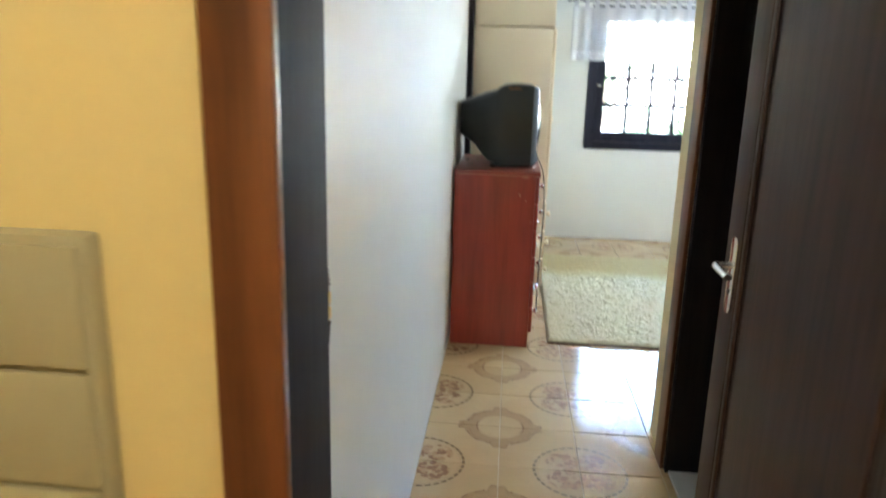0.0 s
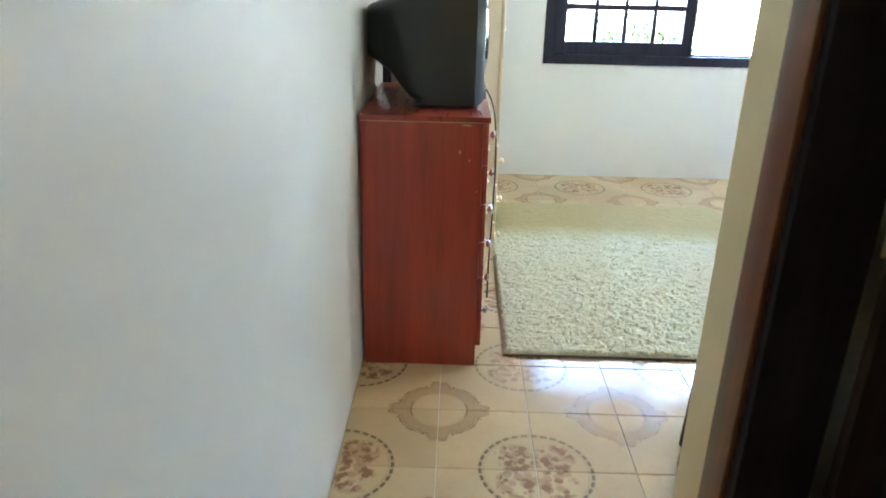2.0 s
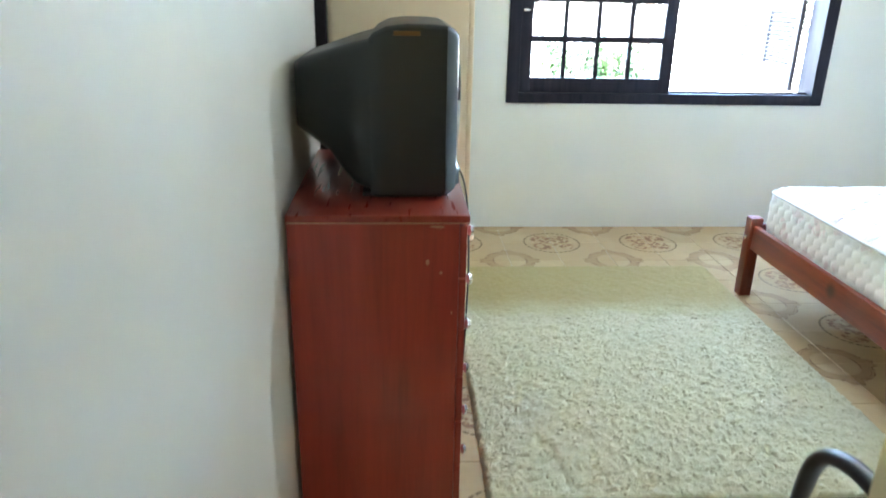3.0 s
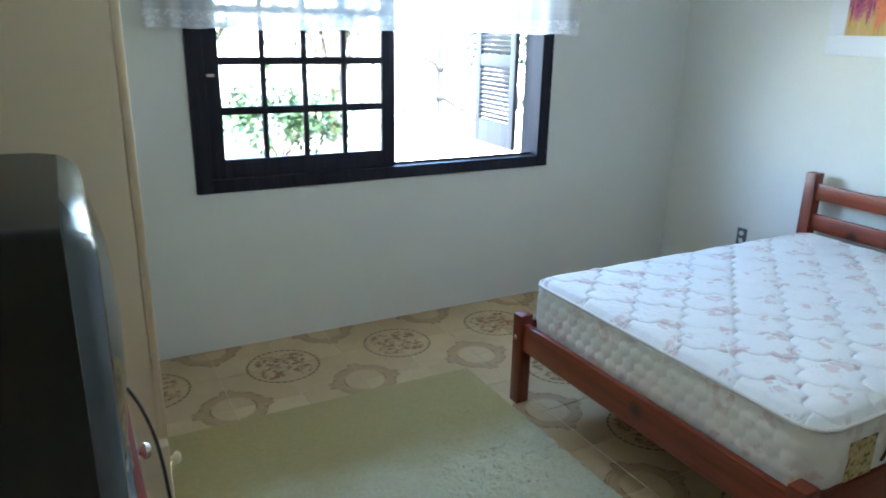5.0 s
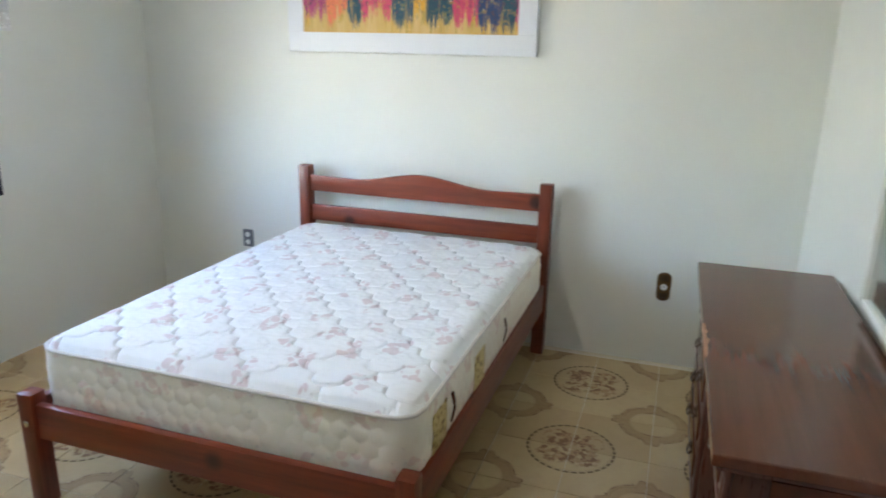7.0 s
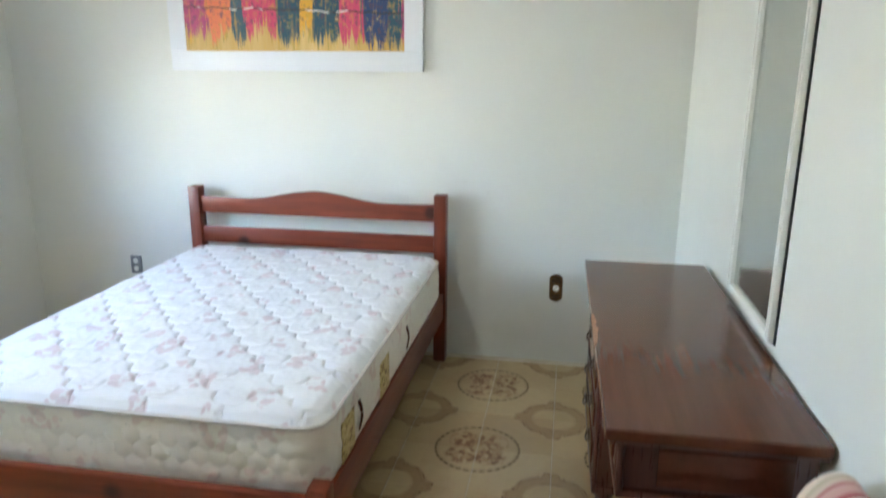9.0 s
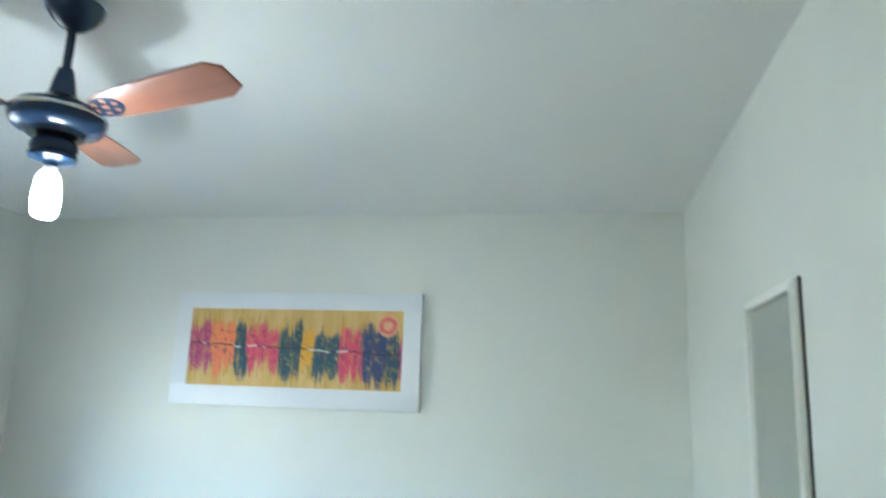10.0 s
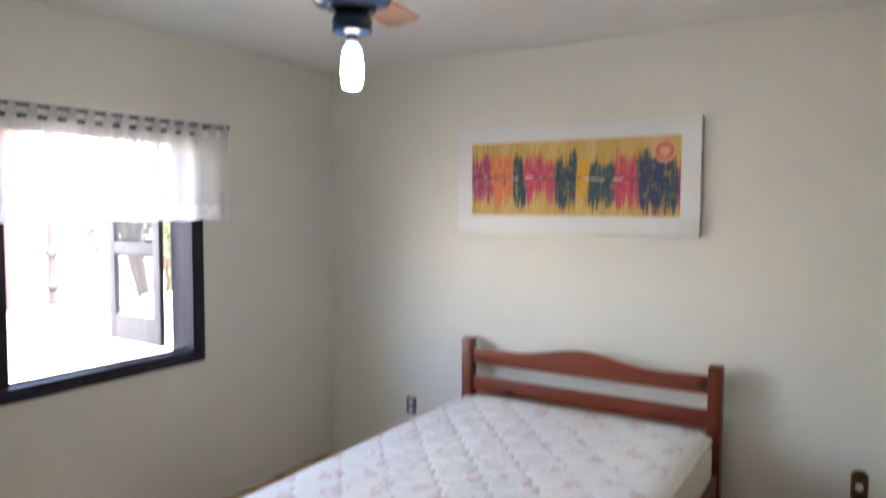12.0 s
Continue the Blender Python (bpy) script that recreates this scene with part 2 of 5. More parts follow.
    g.set(Base_Color=col, Roughness=g.math("ADD", g.math("ADD", 0.07, g.math("MULTIPLY", inked, 0.12)), g.math("MULTIPLY", g.step(mott, 0.3, 0.8), 0.10)))
    g.bump(g.noise(pos, 7, 2), 0.05, 0.004)
    return g.m


M["tile"] = make_tile()


def make_rug():
    g = G(mat("pale_green_wool_pile", (0.5, 0.5, 0.36), 0.95))
    p = g.coords("Object")
    f = g.noise(p, 55, 4, 0.7)
    c = g.noise(p, 4, 4)
    col = g.ramp(f, (0.25, (0.35, 0.305, 0.150)), (0.5, (0.45, 0.40, 0.205)), (0.75, (0.54, 0.49, 0.28)))
    col = g.mix(g.math("MULTIPLY", g.step(c, 0.4, 0.7), 0.25), col, (0.40, 0.36, 0.16))
    # the far third is flatter, darker and yellower than the pale rest
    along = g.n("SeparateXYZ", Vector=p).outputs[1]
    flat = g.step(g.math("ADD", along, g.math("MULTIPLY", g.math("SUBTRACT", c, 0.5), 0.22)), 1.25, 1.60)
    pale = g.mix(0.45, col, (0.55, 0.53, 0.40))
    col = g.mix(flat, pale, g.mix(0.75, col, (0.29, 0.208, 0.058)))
    g.set(Base_Color=col, Sheen_Weight=0.06, Sheen_Roughness=0.4)
    g.bump(g.math("MULTIPLY", g.noise(p, 110, 3), g.math("SUBTRACT", 1.0, g.math("MULTIPLY", flat, 0.75))), 0.5, 0.010)
    return g.m


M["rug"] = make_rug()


def make_ticking(name, side=False):
    """White ticking printed with small pink flower sprays in even rows."""
    g = G(mat(name, (0.8, 0.8, 0.8), 0.75))
    p = g.coords("Object")
    sep = g.n("SeparateXYZ", Vector=p)
    x, y, z = sep.outputs[0], sep.outputs[1], sep.outputs[2]
    if side:
        along = g.math("ADD", x, y)
        u, v = g.math("MULTIPLY", along, 5.2), g.math("MULTIPLY", z, 5.0)
        base, ink, amount = (0.87, 0.82, 0.73), (0.70, 0.44, 0.38), 0.42
    else:
        u = g.math("MULTIPLY", g.math("ADD", g.math("MULTIPLY", x, 0.86), y), 4.0)
        v = g.math("MULTIPLY", g.math("SUBTRACT", g.math("MULTIPLY", x, 0.86), y), 4.0)
        base, ink, amount = (0.86, 0.86, 0.86), (0.58, 0.34, 0.37), 0.46
    wob = g.math("MULTIPLY", g.math("SUBTRACT", g.noise(p, 5.0, 2), 0.5), 1.6)
    fu = g.math("SUBTRACT", g.math("FRACT", g.math("ADD", u, g.math("ADD", wob, 0.15))), 0.5)
    fv = g.math("SUBTRACT", g.math("FRACT", g.math("ADD", v, g.math("ADD", wob, 0.35))), 0.5)
    near = g.math("SQRT", g.math("ADD", g.math("MULTIPLY", fu, fu), g.math("MULTIPLY", g.math("MULTIPLY", fv, fv), 1.5)))
    spray = g.step(g.math("ADD", near, g.math("MULTIPLY", g.noise(p, 14.0, 3), 0.35)), 0.48, 0.42)
    petal = g.step(g.n("TexVoronoi", Vector=p, Scale=30.0).outputs["Distance"], 0.62, 0.48)
    mask = g.math("MULTIPLY", spray, petal)
    col = g.mix(g.math("MULTIPLY", mask, amount), base, g.mix(g.noise(p, 20, 2), ink, (0.68, 0.46, 0.46)))
    leaf = g.math("MULTIPLY", g.step(near, 0.52, 0.40), g.step(g.noise(p, 34, 3), 0.63, 0.68))
    col = g.mix(g.math("MULTIPLY", leaf, 0.35), col, (0.48, 0.47, 0.45))
    g.set(Base_Color=col, Sheen_Weight=0.2)
    g.bump(g.math("ADD", g.noise(p, 380, 2), g.math("MULTIPLY", g.noise(p, 60, 3), 1.5)), 0.2, 0.0015)
    return g.m


M["ticking"] = make_ticking("flowered_mattress_ticking")
M["ticking_side"] = make_ticking("beige_mattress_border", True)
M["piping"] = mat("pale_piping_tape", (0.70, 0.66, 0.62), 0.7)


def make_label():
    g = G(mat("printed_mattress_label", (0.6, 0.55, 0.4), 0.6))
    p = g.coords("Object", (60, 60, 60))
    v = g.noise(p, 1.0, 3)
    g.set(Base_Color=g.ramp(v, (0.34, (0.22, 0.12, 0.05)), (0.42, (0.52, 0.38, 0.13)), (0.60, (0.66, 0.54, 0.26))))
    return g.m


M["label"] = make_label()


def make_painting():
    """Abstract canvas: upright ragged strokes in red, orange, teal and ochre, mirrored about a dark waterline."""
    g = G(mat("abstract_canvas_paint", (0.7, 0.5, 0.1), 0.55))
    tc = g.t.nodes.new("ShaderNodeTexCoord")
    sep = g.n("SeparateXYZ", Vector=tc.outputs["Object"])
    u, v = g.math("MULTIPLY", sep.outputs[1], -1.0), sep.outputs[2]
    shore = g.math("ADD", v, g.math("ADD", -0.003, g.math("MULTIPLY", u, 0.034)))
    av = g.math("ABSOLUTE", shore)
    comb = g.n("CombineXYZ", X=g.math("MULTIPLY", u, 30.0), Y=g.math("MULTIPLY", v, 2.6), Z=0.0).outputs[0]
    streak = g.noise(comb, 1.0, 5, 0.65)
    comb2 = g.n("CombineXYZ", X=g.math("MULTIPLY", u, 95.0), Y=g.math("MULTIPLY", v, 5.0), Z=3.0).outputs[0]
    rag = g.noise(comb2, 1.0, 4, 0.6)
    along = g.math("MULTIPLY", g.math("ADD", u, g.math("ADD", g.math("MULTIPLY", g.math("SUBTRACT", streak, 0.5), 0.16), 0.61)), 15.0)
    floor_u = g.math("FLOOR", along)
    mid = g.math("SUBTRACT", g.math("MULTIPLY", g.math("FRACT", along), 2.0), 1.0)
    tall = g.t.nodes.new("ShaderNodeTexWhiteNoise")
    tall.noise_dimensions = "2D"
    g.put(tall.inputs["Vector"], g.n("CombineXYZ", X=floor_u, Y=g.math("SIGN", shore), Z=0.0).outputs[0])
    reach = g.math("ADD", 0.095, g.math("MULTIPLY", tall.outputs["Value"], 0.075))
    reach = g.math("SUBTRACT", reach, g.math("MULTIPLY", g.math("MULTIPLY", mid, mid), 0.045))
    reach = g.math("ADD", reach, g.math("MULTIPLY", g.math("SUBTRACT", rag, 0.5), 0.17))
    blotch = g.noise(tc.outputs["Object"], 26.0, 4, 0.7)
    reach = g.math("SUBTRACT", reach, g.math("MULTIPLY", g.math("SUBTRACT", 0.55, blotch), 0.10))
    reach = g.math("MULTIPLY", reach, g.math("ADD", 1.0, g.math("MULTIPLY", g.step(shore, 0.002, -0.002), 0.18)))
    inside = g.step(g.math("SUBTRACT", reach, av), -0.022, 0.024)
    fringe = g.math("MULTIPLY", g.step(g.math("SUBTRACT", g.math("ADD", reach, 0.055), av), -0.02, 0.03), g.step(streak, 0.48, 0.60))
    # a fixed run of colours from one end to the other
    run = g.math("DIVIDE", g.math("ADD", floor_u, 0.5), 19.0)
    ramp = g.t.nodes.new("ShaderNodeValToRGB")
    ramp.color_ramp.interpolation = "CONSTANT"
    g.put(ramp.inputs[0], run)
    wine, coral, teal, ochre, rose, navy = (0.45, 0.05, 0.16), (0.80, 0.20, 0.08), (0.012, 0.075, 0.11), (0.74, 0.38, 0.03), (0.66, 0.06, 0.14), (0.015, 0.05, 0.15)
    order = [wine, wine, coral, coral, teal, rose, rose, rose, teal, teal, ochre, teal, teal, rose, rose, navy, navy, teal, wine]
    els = ramp.color_ramp.elements
    while len(els) < len(order):
        els.new(0.5)
    for i, (e, col) in enumerate(zip(els, order)):
        e.position, e.color = i / 19.0, (*col, 1)
    ground = g.mix(g.step(g.noise(comb, 0.4, 4), 0.4, 0.65), (0.60, 0.38, 0.11), (0.68, 0.47, 0.19))
    ground = g.mix(g.math("MULTIPLY", g.step(rag, 0.55, 0.7), 0.6), ground, (0.75, 0.42, 0.03))
    stroke = g.mix(g.math("MULTIPLY", g.step(streak, 0.52, 0.72), 0.6), ramp.outputs[0], (0.76, 0.42, 0.05))
    stroke = g.mix(g.math("MULTIPLY", g.step(rag, 0.60, 0.75), 0.5), stroke, (0.03, 0.06, 0.07))
    stroke = g.mix(g.math("MULTIPLY", g.step(blotch, 0.52, 0.64), 0.5), stroke, g.mix(g.step(rag, 0.4, 0.6), (0.70, 0.34, 0.05), (0.30, 0.26, 0.04)))
    stroke = g.mix(g.math("MULTIPLY", g.step(blotch, 0.46, 0.36), 0.75), stroke, (0.10, 0.05, 0.08))
    ground = g.mix(g.math("MULTIPLY", fringe, 0.8), ground, g.mix(g.step(rag, 0.42, 0.58), (0.70, 0.36, 0.02), (0.30, 0.24, 0.035)))
    col = g.mix(inside, ground, stroke)
    below = g.math("MULTIPLY", g.step(v, -0.01, -0.04), g.step(blotch, 0.60, 0.68))
    glint = g.math("SINE", g.math("ADD", g.math("MULTIPLY", v, 150.0), g.math("MULTIPLY", streak, 3.0)))
    col = g.mix(g.math("MULTIPLY", below, g.math("MULTIPLY", g.step(glint, 0.85, 0.97), 0.8)), col, (0.80, 0.78, 0.70))
    line = g.step(g.math("ABSOLUTE", g.math("ADD", shore, g.math("MULTIPLY", g.math("SUBTRACT", g.noise(comb, 0.25, 2), 0.5), 0.05))), 0.0050, 0.0025)
    col = g.mix(g.math("MULTIPLY", line, 0.9), col, g.mix(g.step(g.noise(comb2, 0.12, 2), 0.52, 0.58), (0.03, 0.02, 0.02), (0.78, 0.74, 0.66)))
    du, dv = g.math("SUBTRACT", u, 0.525), g.math("SUBTRACT", v, 0.135)
    disc = g.math("SQRT", g.math("ADD", g.math("MULTIPLY", du, du), g.math("MULTIPLY", dv, dv)))
    sunny = g.step(g.math("ADD", disc, g.math("MULTIPLY", rag, 0.02)), 0.075, 0.062)
    col = g.mix(sunny, col, g.mix(g.step(g.math("ABSOLUTE", g.math("SUBTRACT", g.math("ADD", disc, g.math("MULTIPLY", blotch, 0.03)), 0.052)), 0.016, 0.006), (0.74, 0.38, 0.22), (0.64, 0.13, 0.10)))
    g.set(Base_Color=col)
    g.bump(rag, 0.3, 0.003)
    return g.m


M["painting"] = make_painting()


def make_lace():
    """Sheer white voile; the woven band lets less light through."""
    g = G(mat("sheer_white_voile", (0.85, 0.85, 0.86), 0.8))
    tc = g.t.nodes.new("ShaderNodeTexCoord")
    sep = g.n("SeparateXYZ", Vector=tc.outputs["Object"])
    x, z = sep.outputs[0], sep.outputs[2]
    weave = g.math("MULTIPLY", g.math("ADD", g.math("SINE", g.math("MULTIPLY", x, 210.0)), g.math("SINE", g.math("MULTIPLY", z, 210.0))), 0.012)
    low = g.step(z, 0.085, 0.075)
    dots = g.step(g.n("TexVoronoi", Vector=tc.outputs["Object"], Scale=55.0).outputs["Distance"], 0.5, 0.3)
    hem = g.step(z, 0.018, 0.014)
    dens = g.math("ADD", g.math("ADD", 0.60, weave), g.math("MULTIPLY", low, g.math("ADD", 0.10, g.math("MULTIPLY", dots, 0.2))))
    dens = g.math("MAXIMUM", dens, g.math("MULTIPLY", hem, 0.8))
    out = g.t.nodes["Material Output"]
    thin = g.n("BsdfTransparent")
    glow = g.n("BsdfTranslucent", Color=(0.85, 0.85, 0.86, 1))
    cloth = g.t.nodes.new("ShaderNodeMixShader")
    cloth.inputs[0].default_value = 0.38
    g.t.links.new(g.b.outputs[0], cloth.inputs[1])
    g.t.links.new(glow.outputs[0], cloth.inputs[2])
    mixer = g.t.nodes.new("ShaderNodeMixShader")
    g.put(mixer.inputs[0], dens)
    g.t.links.new(thin.outputs[0], mixer.inputs[1])
    g.t.links.new(cloth.outputs[0], mixer.inputs[2])
    g.t.links.new(mixer.outputs[0], out.inputs["Surface"])
    return g.m


M["lace"] = make_lace()


def make_stripes():
    g = G(mat("striped_upholstery", (0.7, 0.6, 0.5), 0.8))
    tc = g.t.nodes.new("ShaderNodeTexCoord")
    sep = g.n("SeparateXYZ", Vector=tc.outputs["Object"])
    f = g.math("FRACT", g.math("MULTIPLY", sep.outputs[0], 9.0))
    col = g.ramp(f, (0.0, (0.70, 0.55, 0.44)), (0.18, (0.68, 0.53, 0.42)), (0.22, (0.40, 0.07, 0.08)), (0.31, (0.46, 0.11, 0.11)), (0.36, (0.64, 0.36, 0.32)),
                 (0.55, (0.66, 0.38, 0.34)), (0.60, (0.44, 0.10, 0.10)), (0.68, (0.70, 0.55, 0.44)), (0.84, (0.50, 0.40, 0.27)), (0.90, (0.70, 0.56, 0.44)))
    g.set(Base_Color=col, Sheen_Weight=0.2)
    g.bump(g.noise(g.coords("Object"), 300, 2), 0.3, 0.001)
    return g.m


M["stripes"] = make_stripes()
M["blade"] = wood("copper_brown_blade_wood", (0.30, 0.11, 0.06), (0.46, 0.19, 0.11), 0.3, "X", 0.8, coat=0.4)


def make_leaf():
    g = G(mat("leaf", (0.06, 0.10, 0.03), 0.5))
    rnd = g.n("NewGeometry").outputs["Random Per Island"]
    g.set(Base_Color=g.ramp(rnd, (0.0, (0.020, 0.045, 0.016)), (0.6, (0.038, 0.075, 0.024)), (1.0, (0.065, 0.105, 0.030))))
    return g.m


M["leaf"] = make_leaf()


def make_bulb(name="lit_bulb", share=1.0):
    m = mat(name, (1, 1, 1), 0.4)
    b = m.node_tree.nodes["Principled BSDF"]
    b.inputs["Emission Color"].default_value = (0.86, 0.93, 1.0, 1)
    b.inputs["Emission Strength"].default_value = BULB * share
    return m


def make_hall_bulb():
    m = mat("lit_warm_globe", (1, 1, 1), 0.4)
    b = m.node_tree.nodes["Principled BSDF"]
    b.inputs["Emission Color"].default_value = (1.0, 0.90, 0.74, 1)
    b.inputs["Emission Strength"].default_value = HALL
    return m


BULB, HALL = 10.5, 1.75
M["bulb"] = make_bulb()
M["bulb_neck"] = make_bulb("lit_bulb_neck", 0.08)
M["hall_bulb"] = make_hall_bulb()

# ---- building blocks ----


def box(bm, x0, x1, y0, y1, z0, z1, bevel=0.0, seg=2):
    r = bmesh.ops.create_cube(bm, size=1.0, matrix=Matrix.LocRotScale(((x0 + x1) / 2, (y0 + y1) / 2, (z0 + z1) / 2), None, (abs(x1 - x0), abs(y1 - y0), abs(z1 - z0))))
    if bevel:
        edges = list({e for v in r["verts"] for e in v.link_edges})
        bmesh.ops.bevel(bm, geom=edges, offset=bevel, segments=seg, profile=0.6, affect="EDGES")
    return bm


def block(*a, **k):
    return box(bmesh.new(), *a, **k)


def lathe(profile, seg=20, bm=None, m=None):
    """A turned solid round z from (radius, height) pairs."""
    bm = bm or bmesh.new()
    m = m or Matrix()
    rings = []
    for r, z in profile:
        rings.append([bm.verts.new(m @ Vector((max(r, 1e-4) * math.cos(2 * math.pi * i / seg), max(r, 1e-4) * math.sin(2 * math.pi * i / seg), z))) for i in range(seg)])
    for a, b in zip(rings, rings[1:]):
        for i in range(seg):
            bm.faces.new((a[i], a[(i + 1) % seg], b[(i + 1) % seg], b[i]))
    bm.faces.new(list(reversed(rings[0])))
    bm.faces.new(rings[-1])
    return bm


def tube(points, radius, seg=8, flat=1.0, bm=None):
    """A rod swept along points; flat squeezes its section."""
    bm = bm or bmesh.new()
    pts = [Vector(p) for p in points]
    rings = []
    for i, p in enumerate(pts):
        d = (pts[min(i + 1, len(pts) - 1)] - pts[max(i - 1, 0)]).normalized()
        side = d.cross(Vector((0, 0, 1)))
        if side.length < 0.05:
            side = d.cross(Vector((0, 1, 0)))
        side.normalize()
        up = side.cross(d)
        rings.append([bm.verts.new(p + side * radius * math.cos(2 * math.pi * k / seg) + up * radius * flat * math.sin(2 * math.pi * k / seg)) for k in range(seg)])
    for a, b in zip(rings, rings[1:]):
        for k in range(seg):
            bm.faces.new((a[k], a[(k + 1) % seg], b[(k + 1) % seg], b[k]))
    bm.faces.new(list(reversed(rings[0])))
    bm.faces.new(rings[-1])
    return bm


def smooth_path(points, n=6):
    """Catmull-Rom through points."""
    p = [Vector(points[0])] + [Vector(q) for q in points] + [Vector(points[-1])]
    out = []
    for i in range(1, len(p) - 2):
        for k in range(n):
            t = k / n
            a, b, c, d = p[i - 1], p[i], p[i + 1], p[i + 2]
            out.append(0.5 * ((2 * b) + (c - a) * t + (2 * a - 5 * b + 4 * c - d) * t * t + (3 * b - a - 3 * c + d) * t ** 3))
    return out + [p[-2]]


def prism(outline, axis, a, b, bevel=0.0):
    """A flat outline pushed from a to b along an axis; the outline's pairs are the other two axes in order."""
    bm = bmesh.new()

    def at(p, w):
        return {"x": (w, p[0], p[1]), "y": (p[0], w, p[1]), "z": (p[0], p[1], w)}[axis]

    lo = [bm.verts.new(at(p, a)) for p in outline]
    hi = [bm.verts.new(at(p, b)) for p in outline]
    n = len(outline)
    for i in range(n):
        bm.faces.new((lo[i], lo[(i + 1) % n], hi[(i + 1) % n], hi[i]))
    bm.faces.new(lo)
    bm.faces.new(hi)
    bmesh.ops.recalc_face_normals(bm, faces=bm.faces)
    if bevel:
        rim = [e for e in bm.edges if len({v in lo for v in e.verts}) == 1]
        bmesh.ops.bevel(bm, geom=rim, offset=bevel, segments=2, profile=0.6, affect="EDGES")
    return bm


def solid(name, bm, material, smooth=False):
    bmesh.ops.recalc_face_normals(bm, faces=bm.faces)
    me = bpy.data.meshes.new(name)
    bm.to_mesh(me)
    bm.free()
    me.materials.append(material)
    if smooth:
        me.polygons.foreach_set("use_smooth", [True] * len(me.polygons))
        me.set_sharp_from_angle(angle=radians(40))
    return new(name, me)


def part(name, bm, material, parent, label="", smooth=True):
    ob = solid(name, bm, material, smooth)
    ob.parent = parent
    if label:
        ob["label"] = label
    return ob


def thing(name, label, category, m=None, group="", kind=""):
    ob = new(name)
    ob.empty_display_size = 0.1
    if m is not None:
        ob.matrix_basis = m
    return tagged(ob, label, category, group, kind)


def structure(name, bm, material, label, category, smooth=False):
    return tagged(solid(name, bm, material, smooth), label, category, kind="structure")


# ---- plan ----
WX, WY, H = 4.205, 4.17, 2.63          # room: east wall, window wall, ceiling
SY = 0.375                              # south wall of the room
CX = 0.98                               # east wall of the entry passage
T = 0.15                                # wall thickness
DY0, DY1 = -1.850, -1.640               # wall with the entry door
WIN = (0.985, 3.095, 0.858, 2.12)       # window: x0, x1, z0, z1
WT = 0.20                               # window wall thickness

# ---- structure ----
bm = bmesh.new()
box(bm, -T, WIN[0], WY, WY + WT, 0, H)
box(bm, WIN[1], WX + T, WY, WY + WT, 0, H)
box(bm, WIN[0], WIN[1], WY, WY + WT, 0, WIN[2])
box(bm, WIN[0], WIN[1], WY, WY + WT, WIN[3], H)
structure("wall_window", bm, M["wall"], "white painted plaster wall with a wide window opening", "wall")
structure("wall_left", block(-T, 0, DY1, WY, 0, H), M["wall"], "white painted plaster wall along the entry passage", "wall")
structure("wall_bed", block(WX, WX + T, SY - T, WY, 0, H), M["wall"], "white painted plaster wall behind the bed", "wall")
structure("wall_mirror", block(CX + T, WX, SY - T, SY, 0, H), M["wall"], "white painted plaster wall with the framed mirror", "wall")
bm = bmesh.new()
box(bm, CX, CX + T, 0.07, SY, 0, H)
box(bm, CX, CX + T, DY1, -0.66, 0, H)
box(bm, CX, CX + T, -0.66, 0.07, 2.10, H)
structure("wall_passage", bm, M["cream_wall"], "cream painted passage wall with a dark doorway", "wall")
bm = bmesh.new()
box(bm, -1.6, 0.035, DY0, DY1, 0, H)
box(bm, 0.952, 2.6, DY0, DY1, 0, H)
box(bm, 0.035, 0.952, DY0, DY1, 2.14, H)
structure("wall_hall", bm, M["yellow_wall"], "yellow painted hall wall with the bedroom doorway", "wall")
bm = bmesh.new()
box(bm, -1.6 - T, -1.6, -3.9, DY0, 0, H)
box(bm, 2.6, 2.6 + T, -3.9, DY0, 0, H)
box(bm, -1.6 - T, 2.6 + T, -3.9 - T, -3.9, 0, H)
structure("wall_hall_back", bm, M["yellow_wall"], "plain yellow painted walls closing the hall", "wall")
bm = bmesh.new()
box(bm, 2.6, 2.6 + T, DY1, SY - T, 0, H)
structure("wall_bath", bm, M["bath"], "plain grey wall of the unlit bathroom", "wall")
structure("ceiling", block(-T, WX + T, DY1, WY + WT, H, H + 0.12), M["ceiling"], "smooth white painted ceiling", "ceiling")
structure("ceiling_hall", block(-1.6 - T, 2.6 + T, -3.9 - T, DY1, H, H + 0.12), M["ceiling"], "smooth white painted hall ceiling", "ceiling")

floor = structure("floor", block(-1.6 - T, WX + T, -3.9 - T, WY + WT - 0.01, -0.12, -0.003), M["grout"], "glazed cream floor tiles with round flower medallions", "floor")

# ---- door trims ----
trim = thing("door_trim_hall", "brown varnished wooden door frame between hall and bedroom", "door frame", kind="structure")
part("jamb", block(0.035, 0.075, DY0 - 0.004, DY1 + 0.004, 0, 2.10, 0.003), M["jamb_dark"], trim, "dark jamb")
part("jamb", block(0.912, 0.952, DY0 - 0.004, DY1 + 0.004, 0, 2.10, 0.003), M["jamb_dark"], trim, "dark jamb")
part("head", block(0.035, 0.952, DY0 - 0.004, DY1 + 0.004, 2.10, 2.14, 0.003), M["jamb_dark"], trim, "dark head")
part("architrave", block(0.020, 0.090, DY0 - 0.022, DY0 - 0.004, 0, 2.17, 0.004), M["trim_brown"], trim)
part("architrave", block(0.904, 0.976, DY0 - 0.022, DY0 - 0.004, 0, 2.17, 0.004), M["trim_brown"], trim)
part("architrave", block(0.020, 0.976, DY0 - 0.022, DY0 - 0.004, 2.17, 2.235, 0.004), M["trim_brown"], trim)

